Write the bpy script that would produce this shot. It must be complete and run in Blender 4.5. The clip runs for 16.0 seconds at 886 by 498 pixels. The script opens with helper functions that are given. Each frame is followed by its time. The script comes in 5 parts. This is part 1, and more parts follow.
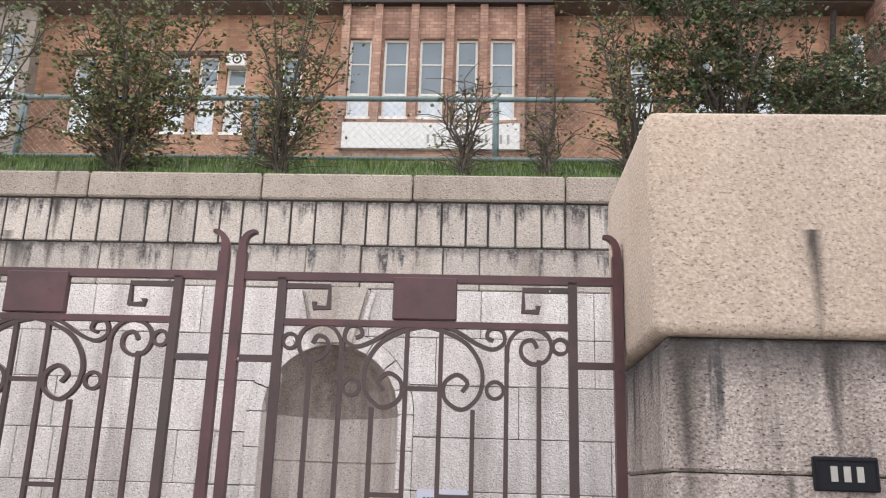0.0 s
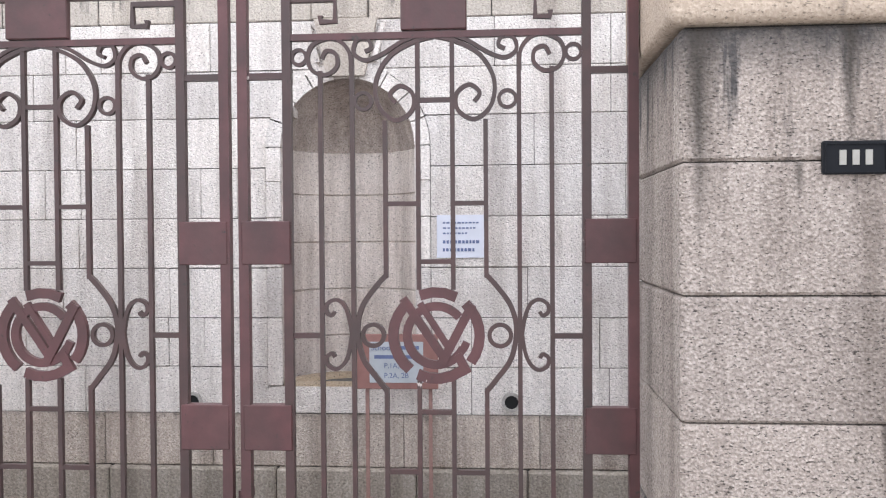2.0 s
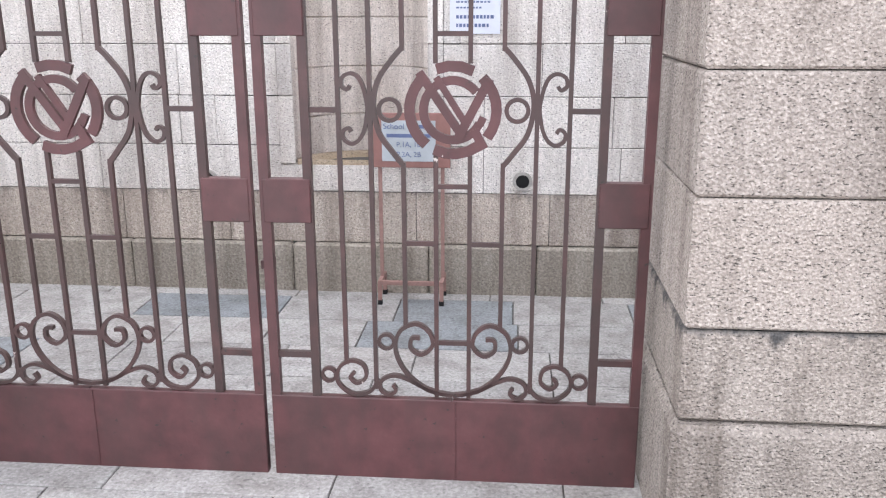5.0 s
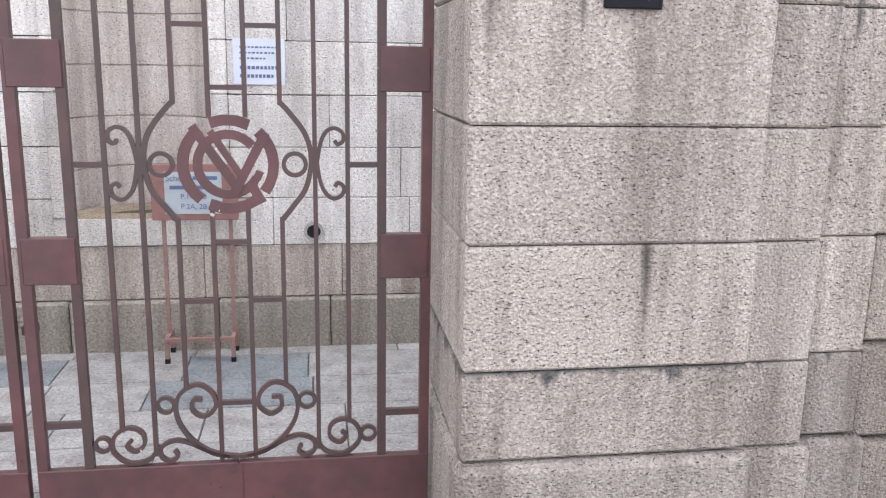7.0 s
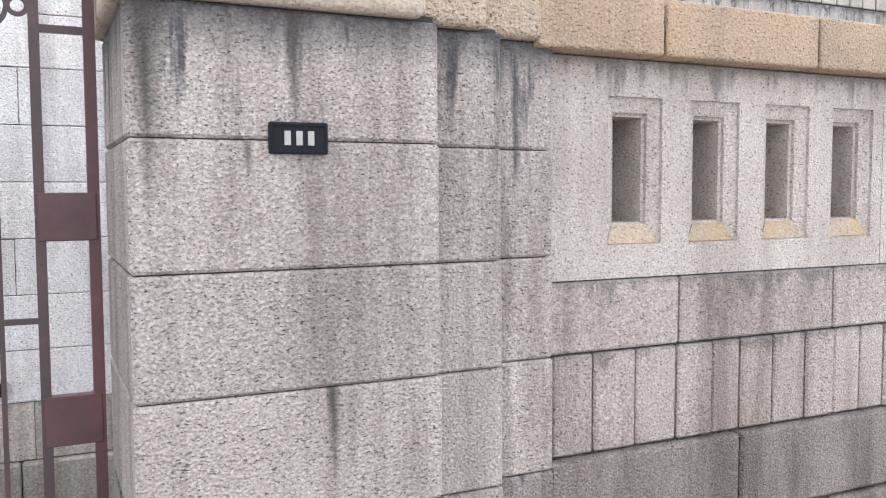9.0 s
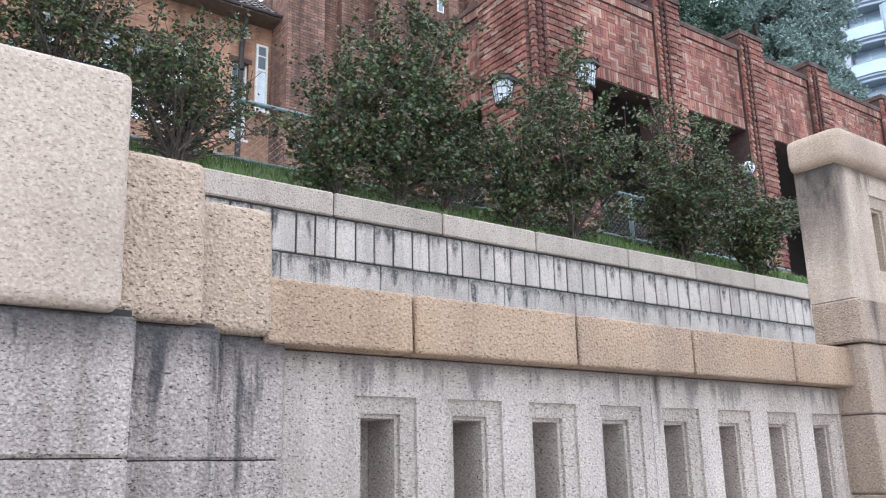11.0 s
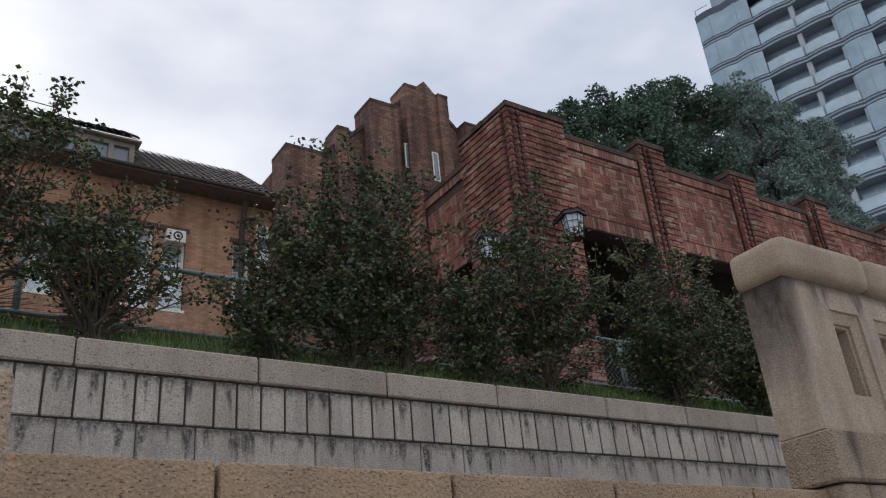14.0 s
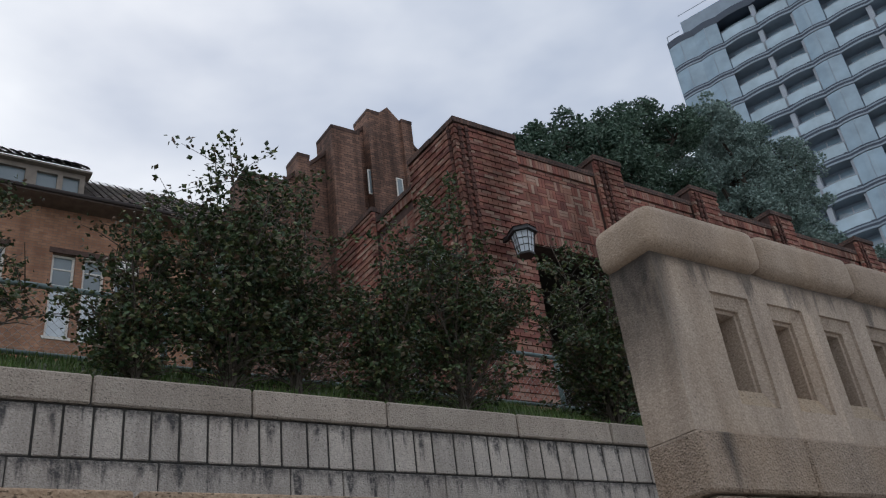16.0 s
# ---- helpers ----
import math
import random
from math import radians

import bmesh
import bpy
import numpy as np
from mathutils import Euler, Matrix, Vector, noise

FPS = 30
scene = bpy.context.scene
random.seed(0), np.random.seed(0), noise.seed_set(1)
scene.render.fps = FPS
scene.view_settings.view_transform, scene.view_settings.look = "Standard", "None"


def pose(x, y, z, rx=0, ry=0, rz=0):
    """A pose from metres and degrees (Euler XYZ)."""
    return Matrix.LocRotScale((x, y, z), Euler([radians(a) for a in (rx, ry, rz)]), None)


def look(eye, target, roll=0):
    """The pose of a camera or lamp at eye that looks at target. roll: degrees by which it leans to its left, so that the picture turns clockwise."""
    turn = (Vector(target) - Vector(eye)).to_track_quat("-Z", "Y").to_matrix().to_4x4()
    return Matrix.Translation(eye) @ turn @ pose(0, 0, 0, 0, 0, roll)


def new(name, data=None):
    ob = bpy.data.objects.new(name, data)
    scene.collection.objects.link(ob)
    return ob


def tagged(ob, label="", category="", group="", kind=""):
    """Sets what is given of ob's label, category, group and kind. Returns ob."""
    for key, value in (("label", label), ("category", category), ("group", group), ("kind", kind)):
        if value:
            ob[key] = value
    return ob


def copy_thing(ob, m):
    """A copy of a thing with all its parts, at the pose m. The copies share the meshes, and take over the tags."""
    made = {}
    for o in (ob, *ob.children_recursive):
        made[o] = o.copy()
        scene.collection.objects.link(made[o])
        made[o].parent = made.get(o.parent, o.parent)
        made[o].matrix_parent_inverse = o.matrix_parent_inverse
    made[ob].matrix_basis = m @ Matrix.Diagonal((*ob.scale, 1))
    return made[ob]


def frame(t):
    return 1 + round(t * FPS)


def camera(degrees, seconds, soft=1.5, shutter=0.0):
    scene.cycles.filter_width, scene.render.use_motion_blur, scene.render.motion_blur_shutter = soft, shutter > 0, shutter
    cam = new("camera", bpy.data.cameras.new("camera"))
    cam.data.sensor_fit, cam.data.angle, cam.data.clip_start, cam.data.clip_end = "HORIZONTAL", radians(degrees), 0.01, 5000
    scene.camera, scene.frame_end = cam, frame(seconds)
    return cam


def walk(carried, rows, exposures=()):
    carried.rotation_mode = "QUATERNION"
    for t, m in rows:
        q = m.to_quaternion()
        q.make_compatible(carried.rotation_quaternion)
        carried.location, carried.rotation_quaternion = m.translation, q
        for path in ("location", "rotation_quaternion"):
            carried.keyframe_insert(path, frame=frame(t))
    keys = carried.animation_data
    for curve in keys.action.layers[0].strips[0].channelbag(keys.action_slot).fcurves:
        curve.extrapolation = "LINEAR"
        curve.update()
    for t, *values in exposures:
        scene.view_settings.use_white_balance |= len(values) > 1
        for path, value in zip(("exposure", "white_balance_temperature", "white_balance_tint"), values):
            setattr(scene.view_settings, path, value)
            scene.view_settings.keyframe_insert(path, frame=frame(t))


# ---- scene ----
cam = camera(54.9, 16.0, 1.2)
PATH = [
    (0, (0.351, 0.104, 1.847), (0.243, 2.028, 2.384), 1.8),
    (0.5, (0.352, 0.1, 1.815), (0.214, 2.046, 2.253), 1.8),
    (1, (0.361, 0.112, 1.791), (0.216, 2.089, 2.057), 1.1),
    (1.5, (0.379, 0.12, 1.736), (0.226, 2.11, 1.864), 0.4),
    (2, (0.37, 0.121, 1.715), (0.223, 2.116, 1.678), -0.4),
    (2.5, (0.359, 0.127, 1.691), (0.21, 2.114, 1.522), -0.4),
    (3, (0.345, 0.133, 1.678), (0.173, 2.104, 1.381), -0.3),
    (3.5, (0.339, 0.129, 1.671), (0.155, 2.085, 1.293), -0.4),
    (3.7, (0.343, 0.127, 1.672), (0.153, 2.074, 1.255), -0.2),
    (5.8, (0.34, 0.103, 1.693), (0.262, 2.026, 1.151), 0.5),
    (6, (0.344, 0.096, 1.694), (0.307, 2.024, 1.162), 0.7),
    (6.5, (0.365, 0.123, 1.704), (0.482, 2.058, 1.215), 0.9),
    (7, (0.419, 0.113, 1.711), (0.711, 2.045, 1.283), 1.0),
    (7.5, (0.468, 0.124, 1.716), (0.917, 2.034, 1.331), 0.9),
    (8, (0.533, 0.131, 1.731), (1.157, 2.009, 1.437), 0.4),
    (8.5, (0.585, 0.116, 1.738), (1.336, 1.958, 1.532), -0.1),
    (9, (0.636, 0.122, 1.76), (1.489, 1.925, 1.625), -0.2),
    (9.5, (0.683, 0.129, 1.791), (1.682, 1.861, 1.819), -0.1),
    (9.6, (0.693, 0.132, 1.796), (1.717, 1.848, 1.872), -0.2),
    (10, (0.787, 0.184, 1.831), (1.877, 1.852, 2.004), -0.3),
    (10.2, (0.86, 0.243, 1.829), (1.984, 1.879, 2.077), -0.5),
    (12.3, (1.317, 0.175, 1.892), (2.426, 1.64, 2.683), -3.3),
    (12.5, (1.357, 0.191, 1.887), (2.45, 1.646, 2.715), -4.2),
    (13, (1.495, 0.287, 1.889), (2.57, 1.719, 2.78), -5.1),
    (13.5, (1.662, 0.316, 1.88), (2.72, 1.756, 2.778), -5.6),
    (14, (1.914, 0.3, 1.883), (2.947, 1.769, 2.764), -5.4),
    (14.5, (2.147, 0.332, 1.868), (3.171, 1.858, 2.658), -5.9),
    (15, (2.384, 0.421, 1.893), (3.429, 1.929, 2.689), -6.3),
    (15.5, (2.638, 0.453, 1.883), (3.711, 1.887, 2.773), -7.4),
    (16, (2.931, 0.479, 1.899), (3.976, 1.898, 2.846), -7.4),
]
EXPOSURES = [(0.0, 0.42, 6900, 14), (0.5, 0.75, 6800, 13), (1.0, 0.68, 6600, 12), (1.5, 0.72, 6550, 12), (2.0, 0.76, 6600, 11), (2.5, 0.9, 6650, 11), (3.5, 1.06, 6550, 11), (6.0, 1.1, 6500, 10), (7.0, 0.95, 6450, 10), (9.0, 0.85, 6250, 10), (10.0, 0.9, 6080, 10), (12.3, 0.05, 5850, 11), (12.5, -0.15, 5850, 11), (13.0, -1.02, 6000, 10), (13.5, -1.02, 6250, 10), (14.5, -0.85, 6500, 10), (15.1, -0.65, 6450, 10), (15.5, -0.92, 6250, 10), (16.0, -1.15, 6250, 9)]
walk(cam, [(t, look(eye, target, roll)) for t, eye, target, roll in PATH], EXPOSURES)

# ---- light ----
world = bpy.data.worlds.new("world")
scene.world = world
world.use_nodes = True
wn, wl = world.node_tree.nodes, world.node_tree.links
wn.clear()
w_out = wn.new("ShaderNodeOutputWorld")
w_bg = wn.new("ShaderNodeBackground")
w_sky = wn.new("ShaderNodeTexSky")
w_sky.sky_type, w_sky.sun_disc = "NISHITA", False
w_sky.sun_elevation, w_sky.sun_rotation = radians(48), radians(12)
w_co = wn.new("ShaderNodeTexCoord")
w_map = wn.new("ShaderNodeMapping")
w_map.inputs["Scale"].default_value = (1.0, 1.0, 2.2)
w_noise = wn.new("ShaderNodeTexNoise")
w_noise.inputs["Scale"].default_value, w_noise.inputs["Detail"].default_value = 2.2, 5.0
w_ramp = wn.new("ShaderNodeValToRGB")
w_ramp.color_ramp.elements[0].position, w_ramp.color_ramp.elements[0].color = 0.36, (0.66, 0.725, 0.86, 1)
w_ramp.color_ramp.elements[1].position, w_ramp.color_ramp.elements[1].color = 0.66, (1.22, 1.23, 1.26, 1)
w_dim = wn.new("ShaderNodeVectorMath")
w_dim.operation = "SCALE"
w_dim.inputs["Scale"].default_value = 0.10
w_mix = wn.new("ShaderNodeMix")
w_mix.data_type = "RGBA"
w_mix.inputs["Factor"].default_value = 0.88
wl.new(w_co.outputs["Generated"], w_map.inputs["Vector"])
wl.new(w_map.outputs["Vector"], w_noise.inputs["Vector"])
wl.new(w_noise.outputs["Fac"], w_ramp.inputs["Fac"])
wl.new(w_sky.outputs["Color"], w_dim.inputs[0])
wl.new(w_dim.outputs["Vector"], w_mix.inputs["A"])
wl.new(w_ramp.outputs["Color"], w_mix.inputs["B"])
wl.new(w_mix.outputs["Result"], w_bg.inputs["Color"])
w_bg.inputs["Strength"].default_value = 1.75
wl.new(w_bg.outputs["Background"], w_out.inputs["Surface"])

sun = new("sun", bpy.data.lights.new("sun", "SUN"))
sun.data.energy, sun.data.angle, sun.data.color = 0.9, radians(25), (1.0, 0.97, 0.92)
sun.matrix_world = look((8, 30, 40), (0, 0, 0))


# ---- materials ----
def nodes_of(name):
    m = bpy.data.materials.new(name)
    m.use_nodes = True
    t = m.node_tree
    return m, t.nodes, t.links, t.nodes["Principled BSDF"]


def noise_node(n, l, vec, scale, detail=4.0, rough=0.55):
    k = n.new("ShaderNodeTexNoise")
    k.inputs["Scale"].default_value, k.inputs["Detail"].default_value = scale, detail
    k.inputs["Roughness"].default_value = rough
    l.new(vec, k.inputs["Vector"])
    return k.outputs["Fac"]


def ramp(n, l, fac, stops):
    r = n.new("ShaderNodeValToRGB")
    e = r.color_ramp.elements
    e[0].position, e[0].color = stops[0][0], (*stops[0][1], 1)
    e[1].position, e[1].color = stops[-1][0], (*stops[-1][1], 1)
    for p, c in stops[1:-1]:
        x = e.new(p)
        x.color = (*c, 1)
    l.new(fac, r.inputs["Fac"])
    return r.outputs["Color"]


def mix(n, l, a, b, fac, mode="MIX"):
    x = n.new("ShaderNodeMix")
    x.data_type, x.blend_type = "RGBA", mode
    for key, v in (("A", a), ("B", b), ("Factor", fac)):
        s = [i for i in x.inputs if i.name == key and i.enabled][0]
        if isinstance(v, (int, float)):
            s.default_value = v
        elif isinstance(v, tuple):
            s.default_value = (*v, 1)
        else:
            l.new(v, s)
    return [o for o in x.outputs if o.enabled][0]


def math_node(n, l, op, a, b=0.0, clamp=False):
    x = n.new("ShaderNodeMath")
    x.operation, x.use_clamp = op, clamp
    for i, v in enumerate((a, b)):
        if isinstance(v, (int, float)):
            x.inputs[i].default_value = v
        else:
            l.new(v, x.inputs[i])
    return x.outputs[0]


def place(n, l, scale=(1, 1, 1), turn=(0, 0, 0)):
    g = n.new("ShaderNodeNewGeometry")
    mp = n.new("ShaderNodeMapping")
    mp.inputs["Scale"].default_value, mp.inputs["Rotation"].default_value = scale, turn
    l.new(g.outputs["Position"], mp.inputs["Vector"])
    return mp.outputs["Vector"]


def bump(n, l, bsdf, height, strength, distance):
    b = n.new("ShaderNodeBump")
    b.inputs["Strength"].default_value, b.inputs["Distance"].default_value = strength, distance
    l.new(height, b.inputs["Height"])
    l.new(b.outputs["Normal"], bsdf.inputs["Normal"])


def granite(name, light, dark, grain=55.0, streak=0.5, drips=(), pit=0.5, rust=0.0, relief=0.006, runs=(), broken=0.35, stain=0.9):
    """Rough-tooled granite. drips: heights from which dark rain stains run down, with their length."""
    m, n, l, s = nodes_of(name)
    p = place(n, l)
    fine = noise_node(n, l, p, grain, 3.0, 0.62)
    coarse = noise_node(n, l, p, 2.3, 5.0)
    mid = tuple((x + y) / 2 for x, y in zip(light, dark))
    col = ramp(n, l, fine, [(0.30, dark), (0.50, mid), (0.60, light), (0.78, tuple(min(1, c * 1.12) for c in light))])
    speck = noise_node(n, l, place(n, l, (0.75, 0.75, 1.9)), grain * 1.1, 2.0, 0.5)
    col = mix(n, l, col, tuple(c * 0.25 for c in dark), math_node(n, l, "MULTIPLY", ramp(n, l, speck, [(0.32, (1, 1, 1)), (0.40, (0, 0, 0))]), pit))
    col = mix(n, l, col, ramp(n, l, coarse, [(0.3, (0.86, 0.84, 0.82)), (0.7, (1.06, 1.06, 1.05))]), 1.0, "MULTIPLY")
    inf = n.new("ShaderNodeObjectInfo")
    col = mix(n, l, col, ramp(n, l, inf.outputs["Random"], [(0.0, (0.88, 0.87, 0.87)), (0.5, (1.0, 0.99, 0.985)), (1.0, (1.08, 1.06, 1.05))]), 1.0, "MULTIPLY")
    sv = noise_node(n, l, place(n, l, (5.5, 5.5, 0.55)), 1.0, 5.0, 0.62)
    col = mix(n, l, col, ramp(n, l, sv, [(0.36, (0.46, 0.43, 0.41)), (0.56, (1.03, 1.03, 1.03))]), streak, "MULTIPLY")
    if rust:
        rv = noise_node(n, l, place(n, l, (1.4, 1.4, 1.0)), 1.6, 3.0)
        col = mix(n, l, col, (0.47, 0.29, 0.12), math_node(n, l, "MULTIPLY", ramp(n, l, rv, [(0.46, (0, 0, 0)), (0.70, (1, 1, 1))]), rust))
    for top, length in drips:
        sep = n.new("ShaderNodeSeparateXYZ")
        l.new(place(n, l), sep.inputs[0])
        down = math_node(n, l, "DIVIDE", math_node(n, l, "SUBTRACT", top, sep.outputs["Z"]), length)
        wob = noise_node(n, l, place(n, l, (8.0, 8.0, 0.9)), 1.3, 5.0, 0.62)
        reach = math_node(n, l, "MULTIPLY", math_node(n, l, "SUBTRACT", wob, 0.43), 7.0)
        k = math_node(n, l, "MULTIPLY", math_node(n, l, "SUBTRACT", reach, down), 1.35, True)
        rim = math_node(n, l, "SUBTRACT", math_node(n, l, "ADD", 0.70, wob), math_node(n, l, "MULTIPLY", down, 3.0), True)
        k = math_node(n, l, "MAXIMUM", k, rim)
        crumb = ramp(n, l, noise_node(n, l, p, 38.0, 4.0, 0.7), [(0.36, (broken, broken, broken)), (0.56, (1, 1, 1))])
        k = math_node(n, l, "MULTIPLY", k, crumb)
        above = math_node(n, l, "GREATER_THAN", down, -0.02)
        k = math_node(n, l, "MULTIPLY", math_node(n, l, "MULTIPLY", k, above), stain)
        col = mix(n, l, col, (0.036, 0.037, 0.040), k)
    for rx, rz, rl, rw in runs:
        sep = n.new("ShaderNodeSeparateXYZ")
        l.new(place(n, l), sep.inputs[0])
        wob = noise_node(n, l, place(n, l, (14.0, 14.0, 5.0)), 1.0, 4.0, 0.7)
        side = math_node(n, l, "ABSOLUTE", math_node(n, l, "SUBTRACT", math_node(n, l, "ADD", sep.outputs["X"], math_node(n, l, "MULTIPLY", wob, 0.02)), rx + 0.01))
        down = math_node(n, l, "DIVIDE", math_node(n, l, "SUBTRACT", rz, sep.outputs["Z"]), rl)
        k = math_node(n, l, "SUBTRACT", 1.15, math_node(n, l, "ADD", math_node(n, l, "DIVIDE", side, rw), math_node(n, l, "MULTIPLY", down, math_node(n, l, "ADD", down, 0.1))), True)
        k = math_node(n, l, "MULTIPLY", math_node(n, l, "MULTIPLY", k, math_node(n, l, "GREATER_THAN", down, 0.0)), math_node(n, l, "ADD", wob, 0.35), True)
        col = mix(n, l, col, (0.052, 0.044, 0.038), k)
    l.new(col, s.inputs["Base Color"])
    s.inputs["Roughness"].default_value = 0.88
    v = n.new("ShaderNodeTexVoronoi")
    v.inputs["Scale"].default_value = grain * 1.1
    l.new(p, v.inputs["Vector"])
    h = math_node(n, l, "ADD", math_node(n, l, "MULTIPLY", v.outputs["Distance"], pit), math_node(n, l, "ADD", fine, math_node(n, l, "MULTIPLY", coarse, 1.5)))
    bump(n, l, s, h, 0.9, relief)
    return m


def plain(name, colour, rough=0.6, metal=0.0, vary=0.12, scale=14.0, relief=0.0):
    m, n, l, s = nodes_of(name)
    p = place(n, l)
    f = noise_node(n, l, p, scale, 5.0)
    c = ramp(n, l, f, [(0.3, tuple(x * (1 - vary) for x in colour)), (0.7, tuple(min(1, x * (1 + vary)) for x in colour))])
    l.new(c, s.inputs["Base Color"])
    s.inputs["Roughness"].default_value, s.inputs["Metallic"].default_value = rough, metal
    if relief:
        bump(n, l, s, f, 0.6, relief)
    return m


def painted_iron(name, a, b, c3, grime):
    """Maroon oil paint on iron, rubbed, grimy along the joints and chipped."""
    m, n, l, s = nodes_of(name)
    p = place(n, l)
    f = noise_node(n, l, p, 9.0, 5.0)
    c = ramp(n, l, f, [(0.3, a), (0.6, b), (0.8, c3)])
    dirt = noise_node(n, l, place(n, l, (6.0, 6.0, 1.6)), 1.0, 5.0, 0.65)
    c = mix(n, l, c, (0.045, 0.029, 0.027), math_node(n, l, "MULTIPLY", ramp(n, l, dirt, [(0.42, (0, 0, 0)), (0.62, (1, 1, 1))]), grime))
    chip = noise_node(n, l, p, 23.0, 4.0, 0.7)
    c = mix(n, l, c, (0.03, 0.022, 0.02), ramp(n, l, chip, [(0.64, (0, 0, 0)), (0.69, (1, 1, 1))]))
    pale = noise_node(n, l, place(n, l, (1, 1, 1), (0.4, 0.2, 0.9)), 7.0, 6.0, 0.65)
    c = mix(n, l, c, (0.50, 0.44, 0.41), ramp(n, l, pale, [(0.705, (0, 0, 0)), (0.72, (1, 1, 1))]))
    l.new(c, s.inputs["Base Color"])
    s.inputs["Roughness"].default_value = 0.46
    bump(n, l, s, math_node(n, l, "ADD", chip, noise_node(n, l, p, 60.0)), 0.35, 0.002)
    return m


def brickwork(name, a, b, mortar, length=0.23, height=0.078, soot=0.6):
    """Distant brickwork on upright walls that run along x or y."""
    m, n, l, s = nodes_of(name)
    g = n.new("ShaderNodeNewGeometry")
    sep = n.new("ShaderNodeSeparateXYZ")
    l.new(g.outputs["Position"], sep.inputs[0])
    com = n.new("ShaderNodeCombineXYZ")
    l.new(math_node(n, l, "ADD", sep.outputs["X"], sep.outputs["Y"]), com.inputs["X"])
    l.new(sep.outputs["Z"], com.inputs["Y"])
    br = n.new("ShaderNodeTexBrick")
    br.inputs["Scale"].default_value, br.inputs["Brick Width"].default_value, br.inputs["Row Height"].default_value = 1.0, length, height
    br.inputs["Mortar Size"].default_value = 0.007
    br.inputs["Color1"].default_value, br.inputs["Color2"].default_value, br.inputs["Mortar"].default_value = (*a, 1), (*b, 1), (*mortar, 1)
    l.new(com.outputs[0], br.inputs["Vector"])
    p = place(n, l)
    big = noise_node(n, l, p, 0.55, 5.0)
    c = mix(n, l, br.outputs["Color"], ramp(n, l, big, [(0.3, (0.62, 0.58, 0.55)), (0.65, (1.12, 1.08, 1.04))]), 1.0, "MULTIPLY")
    st = noise_node(n, l, place(n, l, (1.8, 1.8, 0.22)), 1.0, 5.0)
    c = mix(n, l, c, ramp(n, l, st, [(0.38, (0.35, 0.32, 0.31)), (0.56, (1, 1, 1))]), soot, "MULTIPLY")
    l.new(c, s.inputs["Base Color"])
    s.inputs["Roughness"].default_value = 0.9
    bump(n, l, s, br.outputs["Fac"], 0.5, 0.012)
    return m


def island_mat(name, colours, rough=0.6, gloss=0.4, soot=0.0, by="island"):
    """One colour out of a few for every separate piece of the mesh."""
    m, n, l, s = nodes_of(name)
    g = n.new("ShaderNodeNewGeometry")
    k = len(colours) - 1
    c = ramp(n, l, n.new("ShaderNodeObjectInfo").outputs["Random"] if by == "object" else g.outputs["Random Per Island"], [(i / k, x) for i, x in enumerate(colours)])
    big = noise_node(n, l, place(n, l), 3.0, 4.0)
    c = mix(n, l, c, ramp(n, l, big, [(0.3, (0.72, 0.72, 0.72)), (0.7, (1.15, 1.15, 1.15))]), 1.0, "MULTIPLY")
    if soot:
        st = noise_node(n, l, place(n, l, (1.3, 1.3, 0.3)), 0.9, 5.0)
        c = mix(n, l, c, ramp(n, l, st, [(0.40, (0.30, 0.28, 0.28)), (0.58, (1, 1, 1))]), soot, "MULTIPLY")
    l.new(c, s.inputs["Base Color"])
    s.inputs["Roughness"].default_value, s.inputs["Specular IOR Level"].default_value = rough, gloss
    return m


M_WALL = granite("pale_granite", (0.785, 0.75, 0.73), (0.60, 0.57, 0.55), 80, 0.52, (), 0.9)
# dome stone: brown stain, darkened further for the hollow's shade; shaft kept paler
M_NICHE = granite("stained_shaded_granite", (0.57, 0.505, 0.465), (0.39, 0.335, 0.30), 80, 0.75, (), 0.8)
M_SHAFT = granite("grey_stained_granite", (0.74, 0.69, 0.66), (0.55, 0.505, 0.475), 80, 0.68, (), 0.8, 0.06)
M_LOWWALL = granite("brown_splashed_granite", (0.55, 0.49, 0.44), (0.36, 0.31, 0.275), 80, 0.75, [(0.57, 0.05)], 0.9, 0.0, 0.006, (), 0.8, 0.4)
M_SOLDIER = granite("stained_granite", (0.60, 0.55, 0.495), (0.45, 0.41, 0.365), 80, 0.34, [(3.668, 0.17)], 0.8, 0.0, 0.005, [(-2.585, 3.67, 0.34, 0.035), (-2.90, 3.43, 0.10, 0.05)])
M_UNDER = granite("stained_course_granite", (0.57, 0.525, 0.475), (0.42, 0.385, 0.345), 80, 0.42, [(3.36, 0.17)], 0.8, 0.0, 0.005, [(-2.82, 3.38, 0.30, 0.085), (-2.60, 3.38, 0.24, 0.04), (-2.95, 3.37, 0.24, 0.03)])
M_COPE = granite("coping_granite", (0.49, 0.43, 0.365), (0.36, 0.31, 0.26), 80, 0.22, (), 0.8, 0.0, 0.006, [(-2.61, 3.87, 0.22, 0.022)])
M_PILLAR = granite("pillar_granite", (0.50, 0.442, 0.404), (0.30, 0.258, 0.232), 95, 0.70, [(2.285, 0.42)], 1.0, 0.0, 0.008, [(1.40, 1.187, 0.30, 0.022), (1.16, 1.90, 0.13, 0.016), (0.90, 2.285, 0.62, 0.055), (1.30, 2.285, 0.42, 0.03)], 0.85)
M_PILLARLOW = granite("grimy_pillar_granite", (0.395, 0.35, 0.318), (0.225, 0.195, 0.175), 95, 0.8, [(0.80, 0.05)], 1.0, 0.0, 0.009, (), 0.8)
M_CAP = granite("buff_granite", (0.55, 0.462, 0.38), (0.42, 0.342, 0.272), 85, 0.16, (), 0.65, 0.10, 0.005, [(1.265, 2.58, 0.36, 0.028)])
